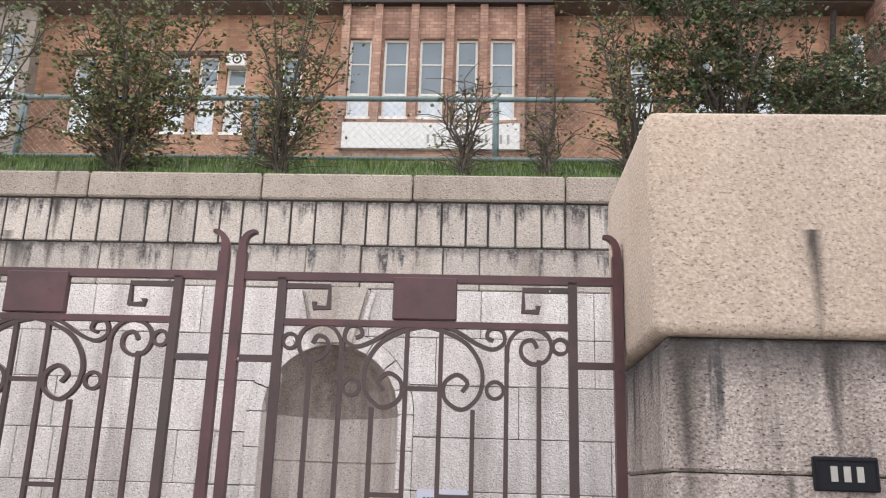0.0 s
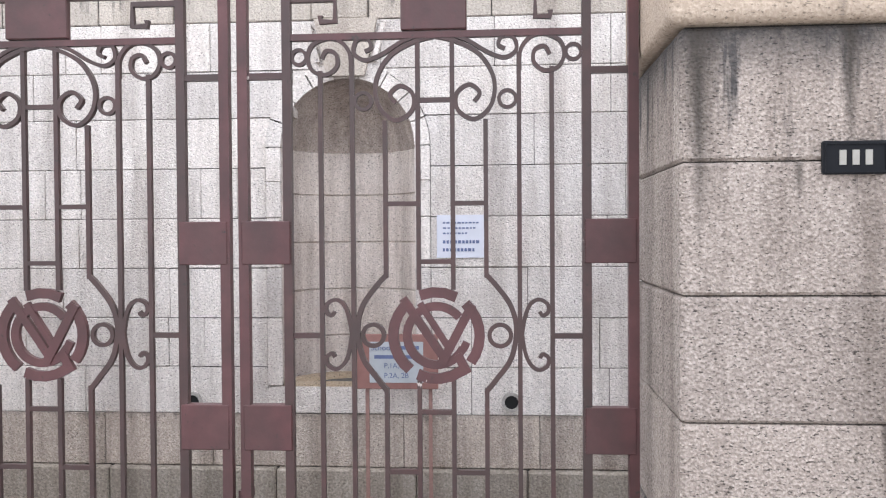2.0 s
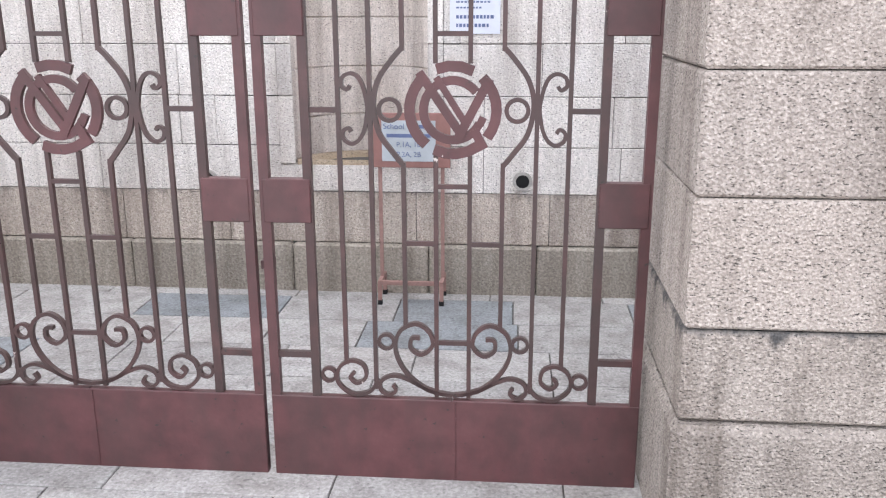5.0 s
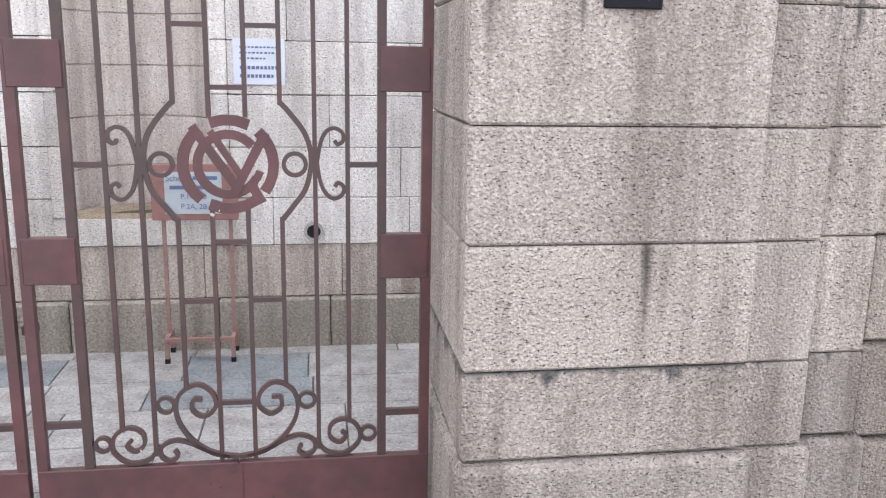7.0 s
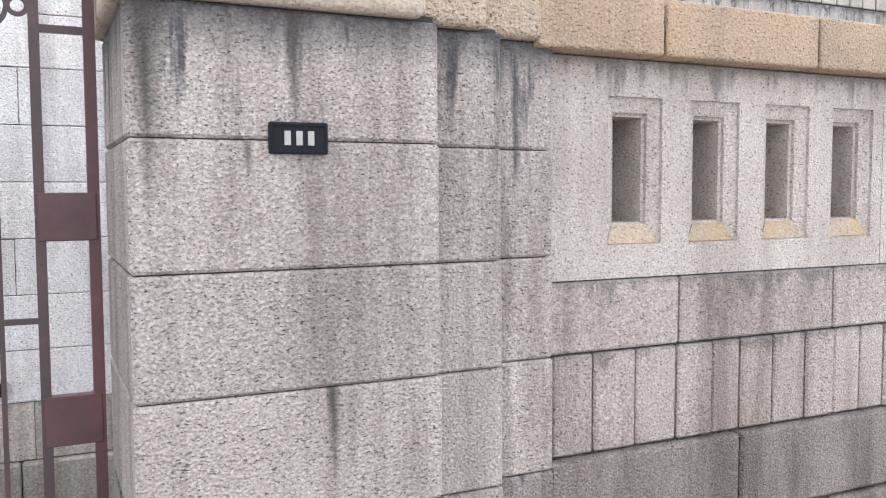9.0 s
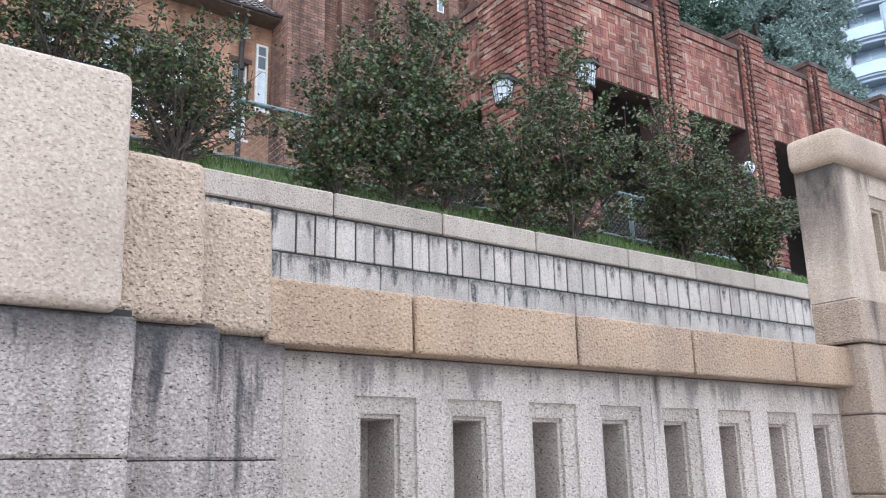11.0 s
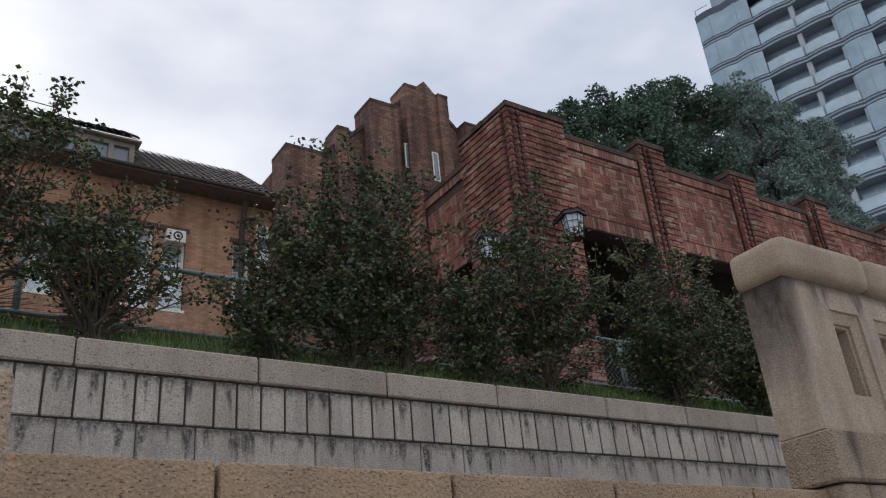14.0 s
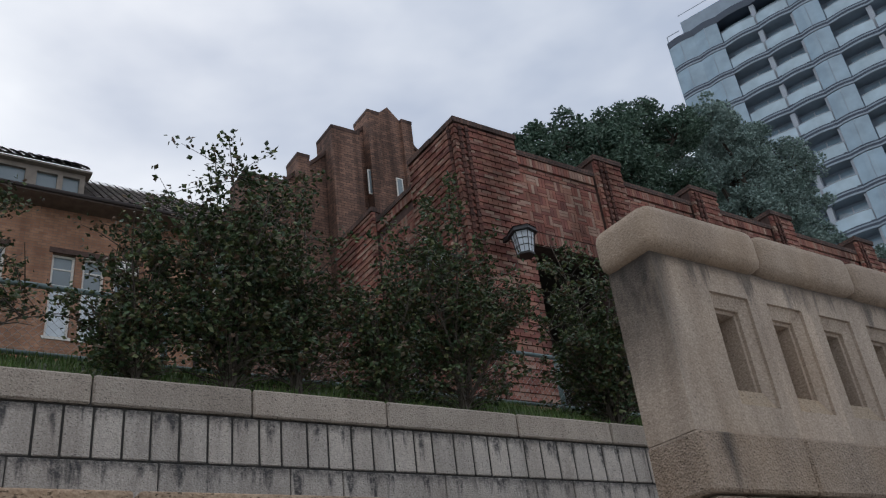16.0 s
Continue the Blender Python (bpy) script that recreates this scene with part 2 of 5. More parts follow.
M_CAP2 = granite("peach_granite", (0.50, 0.40, 0.31), (0.36, 0.277, 0.205), 85, 0.15, (), 1.0, 0.18, 0.009)
M_COPE2 = granite("tan_granite", (0.435, 0.325, 0.23), (0.31, 0.222, 0.15), 85, 0.25, (), 1.0, 0.18, 0.006)
M_UPPERCAP = granite("sandy_granite", (0.44, 0.355, 0.278), (0.34, 0.268, 0.203), 85, 0.30, (), 0.4, 0.15, 0.005)
M_UPPER = granite("warm_tan_granite", (0.42, 0.34, 0.27), (0.29, 0.23, 0.175), 95, 0.42, (), 0.9, 0.12, 0.009, [(5.62, 2.70, 0.28, 0.05), (5.95, 2.47, 0.25, 0.04)])
M_SLOT = granite("slotted_granite", (0.57, 0.51, 0.455), (0.40, 0.35, 0.305), 95, 0.34, [(2.25, 0.13), (3.48, 0.12)], 1.0, 0.0, 0.006, [(5.51, 3.49, 0.62, 0.085), (4.055, 2.25, 0.30, 0.03)], 0.8, 0.55)
M_SLOT2 = granite("warm_slotted_granite", (0.52, 0.435, 0.355), (0.375, 0.308, 0.245), 95, 0.42, [(3.48, 0.14)], 0.5, 0.10, 0.004, [(5.51, 3.49, 0.62, 0.085)], 0.8, 0.65)
M_FRONT = granite("front_granite", (0.455, 0.395, 0.35), (0.27, 0.228, 0.20), 95, 0.78, [(1.43, 0.07), (1.165, 0.06)], 0.9, 0.0, 0.008, (), 0.7, 0.5)
M_FRONTLOW = granite("grimy_granite", (0.31, 0.265, 0.235), (0.165, 0.138, 0.12), 105, 0.8, (), 1.0, 0.0, 0.010)
M_SILL = granite("rust_stained_granite", (0.47, 0.385, 0.29), (0.36, 0.285, 0.205), 85, 0.1, (), 0.8, 0.35)
M_PLINTH = granite("mossy_granite", (0.36, 0.325, 0.285), (0.22, 0.195, 0.165), 60, 0.6, (), 0.6)
M_JOINT = plain("old_mortar", (0.105, 0.098, 0.09), 0.95, 0, 0.3, 30)
M_PAVE = granite("paving_granite", (0.42, 0.405, 0.40), (0.275, 0.265, 0.26), 60, 0.5, (), 0.4, 0.0, 0.003)
M_PAVE2 = granite("blue_grey_paving", (0.29, 0.31, 0.33), (0.19, 0.205, 0.22), 60, 0.4, (), 0.4, 0.0, 0.003)
M_IRON = painted_iron("maroon_painted_iron", (0.056, 0.021, 0.022), (0.088, 0.031, 0.033), (0.115, 0.045, 0.046), 0.35)
# bars: the plates' paint coloured darker to look backlit, with more grime
M_BAR = painted_iron("backlit_maroon_iron", (0.036, 0.019, 0.018), (0.060, 0.028, 0.027), (0.088, 0.040, 0.038), 0.7)
M_JOINT2 = plain("black_open_joint", (0.045, 0.042, 0.038), 0.95, 0, 0.3, 30)
M_RUST = plain("rusty_pipe", (0.27, 0.155, 0.135), 0.6, 0, 0.2, 30)
M_BOARD = plain("red_brown_board", (0.25, 0.12, 0.105), 0.5)
M_PAPER = plain("pale_lilac_paper", (0.60, 0.62, 0.70), 0.5, 0, 0.04)
M_PAPER2 = plain("faded_grey_blue_paper", (0.40, 0.43, 0.46), 0.5, 0, 0.08)
M_INK = plain("blue_ink", (0.10, 0.13, 0.25), 0.7)
M_BLACK = plain("black_hole", (0.006, 0.006, 0.007), 0.9)
M_CEMENT = plain("cement", (0.34, 0.32, 0.30), 0.9, 0, 0.2, 40, 0.002)
M_PLATE = plain("dark_slate_plate", (0.006, 0.007, 0.010), 1.0)
M_PLATE_INK = plain("worn_white_paint", (0.33, 0.32, 0.29), 0.6)
M_EARTH = plain("bank_soil", (0.050, 0.062, 0.026), 0.95, 0, 0.4, 3, 0.02)
M_GRASS = island_mat("grass_blades", [(0.07, 0.14, 0.03), (0.11, 0.20, 0.045), (0.17, 0.22, 0.07), (0.08, 0.15, 0.04)], 0.6)
M_LEAF = island_mat("shrub_leaves", [(0.022, 0.043, 0.019), (0.042, 0.075, 0.03), (0.065, 0.108, 0.04), (0.15, 0.16, 0.058), (0.034, 0.064, 0.026), (0.15, 0.088, 0.056), (0.046, 0.082, 0.032), (0.095, 0.13, 0.05)], 0.45)
M_LEAF2 = island_mat("yellowing_shrub_leaves", [(0.05, 0.075, 0.03), (0.085, 0.12, 0.042), (0.13, 0.16, 0.055), (0.22, 0.21, 0.075), (0.06, 0.09, 0.034), (0.20, 0.115, 0.065), (0.15, 0.17, 0.06)], 0.45)
# far leaves: haze is put into their bluish colours, most in the second set
M_TREE = island_mat("tree_leaves", [(0.06, 0.11, 0.08), (0.10, 0.165, 0.115), (0.075, 0.135, 0.095), (0.135, 0.20, 0.135)], 0.5)
M_TREE2 = island_mat("haze_paled_leaves", [(0.17, 0.245, 0.225), (0.24, 0.33, 0.295), (0.20, 0.28, 0.25), (0.29, 0.38, 0.335)], 0.5)
M_BARK = plain("grey_brown_bark", (0.085, 0.070, 0.055), 0.9, 0, 0.3, 40, 0.004)
M_FENCE = plain("grey_green_rail", (0.16, 0.22, 0.22), 0.55, 0.0, 0.15)
M_WIRE = plain("galvanised_wire", (0.40, 0.42, 0.42), 0.5, 0.3)
M_ORANGE = brickwork("orange_brickwork", (0.52, 0.30, 0.19), (0.38, 0.20, 0.125), (0.30, 0.225, 0.18), 0.24, 0.085, 0.45)
M_BAY = brickwork("pinkish_brickwork", (0.56, 0.36, 0.27), (0.36, 0.215, 0.16), (0.22, 0.17, 0.145), 0.25, 0.11, 0.35)
M_GABLE = brickwork("brown_brickwork", (0.34, 0.195, 0.14), (0.175, 0.108, 0.085), (0.045, 0.038, 0.035), 0.25, 0.10, 0.75)
M_SOOT = brickwork("sooty_brickwork", (0.17, 0.10, 0.08), (0.09, 0.06, 0.052), (0.035, 0.03, 0.028), 0.08, 0.22, 0.7)
BRICKS = [(0.25, 0.105, 0.085), (0.34, 0.145, 0.11), (0.19, 0.085, 0.075), (0.38, 0.205, 0.15), (0.29, 0.125, 0.095), (0.44, 0.31, 0.24), (0.23, 0.10, 0.082)]
M_BRICK = island_mat("red_brick_pieces", BRICKS, 0.85, 0.15, 0.6)
M_BRICK1 = island_mat("red_brick", BRICKS, 0.85, 0.15, 0.6, "object")
M_BRICKDARK = island_mat("sooty_brick_pieces", [(0.12, 0.065, 0.055), (0.17, 0.085, 0.07), (0.08, 0.05, 0.045), (0.21, 0.11, 0.085)], 0.9, 0.1, 0.5)
M_BRICKJOINT = plain("brick_joint", (0.075, 0.045, 0.038), 0.95, 0, 0.3, 12)
M_ATTIC = plain("grey_tan_plaster", (0.26, 0.225, 0.19), 0.9, 0, 0.2, 3)
M_STONETRIM = plain("dark_brick_coping", (0.095, 0.058, 0.047), 0.9, 0, 0.35, 5, 0.01)
M_TILE = island_mat("roof_tiles", [(0.15, 0.125, 0.115), (0.23, 0.19, 0.17), (0.12, 0.10, 0.095), (0.30, 0.25, 0.225)], 0.8, 0.2, 0.3)
M_EAVE = plain("dark_eave", (0.05, 0.04, 0.038), 0.8)
M_SOFFIT = plain("weathered_soffit", (0.17, 0.135, 0.115), 0.85, 0, 0.2, 5)
M_FRAME = plain("cream_window_paint", (0.76, 0.74, 0.68), 0.5)
M_CURTAIN = plain("pale_curtain", (0.66, 0.72, 0.76), 0.9, 0, 0.12, 6)
M_SIGNWHITE = plain("white_sign_panel", (0.66, 0.66, 0.63), 0.6)
# near-black colour stands in for the shade of interiors
M_DARK = plain("interior_shade_dark", (0.06, 0.05, 0.045), 0.9)
M_MILK = plain("milk_glass", (0.62, 0.68, 0.74), 0.25, 0, 0.08, 8)
M_LANTERN = plain("black_iron", (0.022, 0.021, 0.022), 0.5)
# tower colours are lifted towards pale blue to stand for distance haze
M_SLAB = plain("tower_slab", (0.28, 0.345, 0.41), 0.5, 0, 0.1, 1)
M_SLABDARK = plain("tower_band", (0.05, 0.068, 0.10), 0.4)
M_COLUMN = plain("tower_column", (0.40, 0.44, 0.49), 0.7)
M_INSIDE = plain("balcony_wall", (0.22, 0.28, 0.35), 0.6)


def glass(name, tint, rough=0.06):
    m, n, l, s = nodes_of(name)
    f = noise_node(n, l, place(n, l), 0.6, 3.0)
    l.new(ramp(n, l, f, [(0.35, tuple(c * 0.75 for c in tint)), (0.7, tint)]), s.inputs["Base Color"])
    s.inputs["Roughness"].default_value, s.inputs["Specular IOR Level"].default_value = rough, 0.9
    return m


M_PANE = glass("window_glass", (0.20, 0.25, 0.27))
# tower glass tints carry the same painted haze
M_TOWERGLASS = glass("tower_glass", (0.33, 0.46, 0.56), 0.03)
M_BALGLASS = glass("balcony_glass", (0.46, 0.60, 0.69), 0.08)


# ---- geometry helpers ----
class Geo:
    def __init__(self):
        self.v, self.f = [], []

    def add(self, verts, faces):
        k = len(self.v)
        self.v += [tuple(p) for p in verts]
        self.f += [tuple(i + k for i in f) for f in faces]
        return self

    def box(self, x0, x1, y0, y1, z0, z1):
        v = [(x, y, z) for x in (x0, x1) for y in (y0, y1) for z in (z0, z1)]
        return self.add(v, [(0, 1, 3, 2), (4, 6, 7, 5), (0, 4, 5, 1), (2, 3, 7, 6), (0, 2, 6, 4), (1, 5, 7, 3)])

    def stone(self, x0, x1, y0, y1, z0, z1, c=0.008):
        """A block with chamfered edges."""
        lo, hi = (x0, y0, z0), (x1, y1, z1)
        v, idx = [], {}
        for sx in (0, 1):
            for sy in (0, 1):
                for sz in (0, 1):
                    s = (sx, sy, sz)
                    corner = [hi[i] if s[i] else lo[i] for i in range(3)]
                    inner = [hi[i] - c if s[i] else lo[i] + c for i in range(3)]
                    for a in range(3):
                        p = inner[:]
                        p[a] = corner[a]
                        idx[(s, a)] = len(v)
                        v.append(tuple(p))
        f = []
        for a in range(3):
            b, d = (a + 1) % 3, (a + 2) % 3
            for side in (0, 1):
                ring = []
                for (sb, sd) in ((0, 0), (1, 0), (1, 1), (0, 1)):
                    s = [0, 0, 0]
                    s[a], s[b], s[d] = side, sb, sd
                    ring.append(idx[(tuple(s), a)])
                f.append(ring if side else ring[::-1])
            for sb in (0, 1):
                for sd in (0, 1):
                    s0, s1 = [0, 0, 0], [0, 0, 0]
                    s0[a], s0[b], s0[d] = 0, sb, sd
                    s1[a], s1[b], s1[d] = 1, sb, sd
                    s0, s1 = tuple(s0), tuple(s1)
                    q = [idx[(s0, b)], idx[(s1, b)], idx[(s1, d)], idx[(s0, d)]]
                    f.append(q if sb == sd else q[::-1])
        for sx in (0, 1):
            for sy in (0, 1):
                for sz in (0, 1):
                    s = (sx, sy, sz)
                    q = [idx[(s, 0)], idx[(s, 1)], idx[(s, 2)]]
                    f.append(q if (sx + sy + sz) % 2 else q[::-1])
        return self.add(v, f)

    def prism(self, poly, y0, y1):
        """A polygon in x and z, pulled from y0 to y1."""
        k = len(poly)
        v = [(x, y0, z) for x, z in poly] + [(x, y1, z) for x, z in poly]
        f = [tuple(range(k)), tuple(range(2 * k - 1, k - 1, -1))]
        f += [(i + k, (i + 1) % k + k, (i + 1) % k, i) for i in range(k)]
        return self.add(v, f)

    def strip(self, pts, w, d, y=0.0, smooth=6, closed=False, taper=None):
        """A flat bar w wide and d deep, bent along points in x and z."""
        p = [Vector((a, b)) for a, b in pts]
        path = []
        k = len(p)
        if smooth > 1:
            for i in range(k if closed else k - 1):
                a, b, c, e = p[i - 1] if (closed or i) else p[0], p[i], p[(i + 1) % k], p[(i + 2) % k] if (closed or i + 2 < k) else p[-1]
                for j in range(smooth):
                    t = j / smooth
                    path.append(0.5 * ((2 * b) + (c - a) * t + (2 * a - 5 * b + 4 * c - e) * t * t + (3 * b - a - 3 * c + e) * t ** 3))
            if not closed:
                path.append(p[-1])
        else:
            path = p
        v, f = [], []
        m = len(path)
        for i, q in enumerate(path):
            u = path[(i + 1) % m] - path[i - 1] if (closed or 0 < i < m - 1) else (path[1] - path[0] if i == 0 else path[-1] - path[-2])
            u = u.normalized() if u.length else Vector((1, 0))
            nrm = Vector((-u.y, u.x)) * (w / 2 * (taper(i / (m - 1)) if taper else 1))
            a, b = q + nrm, q - nrm
            v += [(a.x, y - d / 2, a.y), (a.x, y + d / 2, a.y), (b.x, y + d / 2, b.y), (b.x, y - d / 2, b.y)]
        for i in range(m if closed else m - 1):
            o, e = 4 * i, 4 * ((i + 1) % m)
            f += [(o + j, o + (j + 1) % 4, e + (j + 1) % 4, e + j) for j in range(4)]
        if not closed:
            f += [(3, 2, 1, 0), (4 * m - 4, 4 * m - 3, 4 * m - 2, 4 * m - 1)]
        return self.add(v, f)

    def ring(self, cx, cz, r0, r1, d, y=0.0, a0=0.0, a1=360.0, n=24):
        k = max(3, int(n * (a1 - a0) / 360))
        pts = [(cx + (r0 + r1) / 2 * math.cos(radians(a0 + (a1 - a0) * i / k)), cz + (r0 + r1) / 2 * math.sin(radians(a0 + (a1 - a0) * i / k))) for i in range(k + 1)]
        full = a1 - a0 >= 360
        return self.strip(pts[:-1] if full else pts, r1 - r0, d, y, 1, full)

    def tube(self, pts, r0, r1=None, n=6):
        """A tapered tube through points in space."""
        r1 = r0 if r1 is None else r1
        p = [Vector(q) for q in pts]
        v, f = [], []
        for i, q in enumerate(p):
            u = (p[min(i + 1, len(p) - 1)] - p[max(i - 1, 0)]).normalized()
            a = u.cross(Vector((0, 0, 1)) if abs(u.z) < 0.9 else Vector((1, 0, 0))).normalized()
            b = u.cross(a)
            r = r0 + (r1 - r0) * i / (len(p) - 1)
            v += [tuple(q + (a * math.cos(2 * math.pi * j / n) + b * math.sin(2 * math.pi * j / n)) * r) for j in range(n)]
        for i in range(len(p) - 1):
            f += [(i * n + j, i * n + (j + 1) % n, (i + 1) * n + (j + 1) % n, (i + 1) * n + j) for j in range(n)]
        f += [tuple(range(n))[::-1], tuple(range(len(v) - n, len(v)))]
        return self.add(v, f)

    def disc(self, x, y, z, r, d, n=20):
        """A short round bar along y."""
        return self.prism([(x + r * math.cos(2 * math.pi * i / n), z + r * math.sin(2 * math.pi * i / n)) for i in range(n)], y, y + d)

    def mesh(self, name, smooth=False):
        me = bpy.data.meshes.new(name)
        me.from_pydata(self.v, [], self.f)
        me.validate()
        if smooth:
            me.polygons.foreach_set("use_smooth", [True] * len(me.polygons))
        me.update()
        return me


def fix_normals(me):
    bm = bmesh.new()
    bm.from_mesh(me)
    bmesh.ops.recalc_face_normals(bm, faces=bm.faces)
    bm.to_mesh(me)
    bm.free()


def part(name, geo, mat, parent=None, label="", smooth=False, fix=True):
    """Links a Geo as ONE mesh object, under a thing or a part."""
    me = geo.mesh(name, smooth)
    if fix and len(me.polygons) < 4000:
        fix_normals(me)
    me.materials.append(mat)
    ob = new(name, me)
    if parent:
        ob.parent = parent
    if label:
        tagged(ob, label)
    return ob


def thing(name, label, category, group="", kind="", at=(0, 0, 0)):
    ob = new(name)
    ob.location = at
    return tagged(ob, label, category, group, kind)


def rounded(name, x0, x1, y0, y1, z0, z1, r, mat, parent, label="", taper=0.0, steps=3):
    """A block with worn, rounded edges; taper draws its end in towards the top."""
    bm = bmesh.new()
    bmesh.ops.create_cube(bm, size=1.0)
    for q in bm.verts:
        q.co = Vector(((x0 + x1) / 2 + q.co.x * (x1 - x0), (y0 + y1) / 2 + q.co.y * (y1 - y0), (z0 + z1) / 2 + q.co.z * (z1 - z0)))
    for q in bm.verts:
        if q.co.z > (z0 + z1) / 2 and q.co.x > (x0 + x1) / 2:
            q.co.x -= taper
    bmesh.ops.bevel(bm, geom=bm.edges[:], offset=r, segments=steps, profile=0.6, affect="EDGES")
    me = bpy.data.meshes.new(name)
    bm.to_mesh(me)
    bm.free()
    me.polygons.foreach_set("use_smooth", [True] * len(me.polygons))
    me.materials.append(mat)
    ob = new(name, me)
    ob.parent = parent
    if label:
        tagged(ob, label)
    return ob


rnd = random.Random(7)

# ---- ground ----
g = Geo()
g.add([(-400, -400, -0.012), (400, -400, -0.012), (400, 3.2, -0.012), (-400, 3.2, -0.012)], [(0, 1, 2, 3)])
g.add([(-400, 3.2, -0.012), (400, 3.2, -0.012), (400, 3.2, -0.125), (-400, 3.2, -0.125)], [(0, 1, 2, 3)])
g.add([(-400, 3.2, -0.125), (400, 3.2, -0.125), (400, 400, -0.125), (-400, 400, -0.125)], [(0, 1, 2, 3)])
tagged(part("ground", g, M_CEMENT, None, fix=False), "grey concrete street ground in front of the gate", "ground", kind="structure")

court = thing("floor", "pale and blue-grey granite paving slabs of the forecourt", "paving", kind="structure")
part("bed", Geo().box(-3.6, 3.2, 3.21, 5.6, -0.124, -0.112), M_JOINT, court)
yy, row = 3.22, 0
while yy < 5.5:
    d = 0.42
    xx = -3.6 + (row % 2) * 0.37
    while xx < 3.1:
        w = rnd.choice((0.72, 0.72, 0.55, 0.9))
        part("paving_slab", Geo().stone(xx, xx + w - 0.008, yy, yy + d - 0.008, -0.118, -0.10 + rnd.uniform(-0.001, 0.001), 0.003), M_PAVE2 if rnd.random() < 0.24 else M_PAVE, court, fix=False)
        xx += w
    yy += d
    row += 1
apron = thing("pavement", "pale granite slab apron before the gate", "pavement", kind="structure")
part("bed", Geo().box(-2.2, 1.2, 1.6, 3.19, -0.011, -0.008), M_JOINT, apron)
for i in range(4):
    for j in range(4):
        part("paving_slab", Geo().stone(-2.2 + 0.85 * i + 0.2 * (j % 2), -2.2 + 0.85 * (i + 1) - 0.006 + 0.2 * (j % 2), 1.6 + 0.4 * j, 1.6 + 0.4 * (j + 1) - 0.006, -0.01, -0.001, 0.003), M_PAVE, apron, fix=False)

# ---- retaining wall with the niche ----
WY = 5.485
NX, NZ, NR, NF = -0.63, 2.27, 0.43, 0.53
wall = thing("wall_retaining", "tall pale granite retaining wall streaked with black rain stains", "wall", kind="structure")
core = Geo()
core.box(-4.2, NX - NF + 0.02, WY + 0.012, WY + 0.6, -0.12, 3.80)
core.box(NX + NF - 0.02, 12.5, WY + 0.012, WY + 0.6, -0.12, 3.80)
core.box(NX - NF + 0.02, NX + NF - 0.02, WY + 0.012, WY + 0.6, NZ + NF - 0.04, 3.80)
core.box(NX - NF + 0.02, NX + NF - 0.02, WY + 0.012, WY + 0.6, -0.12, 0.735)
core.box(NX - NF + 0.02, NX + NF - 0.02, WY + 0.5, WY + 0.6, 0.735, NZ + NF - 0.04)
part("mortar_core", core, M_JOINT, wall, "dark recessed mortar", fix=False)


def arch_x(z):
    """Half the width of the niche's surround at a height."""
    return NF if z <= NZ else math.sqrt(max(0.0, NF * NF - (z - NZ) ** 2))


courses = [0.226, 0.565, 0.865, 1.18, 1.50, 1.82, 2.14, 2.46, 2.76, 3.07]
for ci in range(len(courses) - 1):
    z0, z1 = courses[ci], courses[ci + 1]
    xx = -4.2 + rnd.uniform(0, 0.3)
    while xx < 2.6:
        w = rnd.choice((0.24, 0.72, 0.86, 1.0, 0.8))
        x0, x1 = xx + 0.002, xx + w - 0.002
        pro = WY - 0.003 * rnd.random()
        inside = z1 > 0.74 and z0 < NZ + NF
        a0, a1 = arch_x(z0), arch_x(z1)
        if inside and x1 > NX - max(a0, a1) and x0 < NX + max(a0, a1):
            top = min(z1 - 0.004, NZ + NF)
            zs = [z0 + 0.004 + (z1 - 0.008 - z0) * i / 6 for i in range(7)]
            if x0 < NX - max(a0, a1) + 0.0 or a1 < a0:
                edge = [(min(x1, NX - arch_x(z)), z) for z in zs]
                if min(e[0] for e in edge) - x0 > -0.2 and max(e[0] for e in edge) > x0 + 0.03:
                    edge = [(max(e[0], x0 + 0.002), e[1]) for e in edge]
                    part("stone", Geo().prism([(x0, zs[0])] + edge + [(x0, zs[-1])], pro, WY + 0.1), M_WALL, wall)
            edge = [(max(x0, NX + arch_x(z)), z) for z in zs]
            if min(e[0] for e in edge) < x1 - 0.03:
                edge = [(min(e[0], x1 - 0.002), e[1]) for e in edge]
                part("stone", Geo().prism([(x1, zs[-1])] + edge[::-1] + [(x1, zs[0])], pro, WY + 0.1), M_WALL, wall)
        else:
            part("stone", Geo().stone(x0, x1, pro, WY + 0.1, z0 + 0.002, z1 - 0.002, 0.004), M_LOWWALL if ci == 0 else M_WALL, wall, fix=False)
        xx += w
xx = -4.2
while xx < 2.6:
    w = rnd.choice((0.7, 0.9, 1.1))
    part("plinth_stone", Geo().stone(xx + 0.003, xx + w - 0.003, WY - 0.05, WY + 0.1, -0.12, 0.222, 0.012), M_PLINTH, wall, fix=False)
    xx += w
# long course below the upright stones
xs = [-4.2, -3.5, -2.9, -2.25, -1.75, -1.3, -0.85, -0.49, 0.05, 0.29, 1.2, 1.75, 2.3, 2.75, 3.20, 3.56, 4.37, 5.20, 5.57, 6.38, 7.20, 7.58, 8.4, 9.1, 9.9, 10.8, 11.6, 12.5]
for a, b in zip(xs, xs[1:]):
    part("course_stone", Geo().stone(a + 0.004, b - 0.004, WY - (0.03 if abs((a + b) / 2 + 0.67) < 0.1 else 0.002 * rnd.random()), WY + 0.1, 3.074, 3.356, 0.006), M_UNDER, wall, fix=False)
part("open_joints", Geo().box(-4.2, 12.45, WY + 0.006, WY + 0.011, 3.36, 3.672), M_JOINT2, wall, "black open joints", fix=False)
ups = [-0.64 + 0.1655 * k + rnd.uniform(-0.012, 0.012) for k in range(-21, 79)]
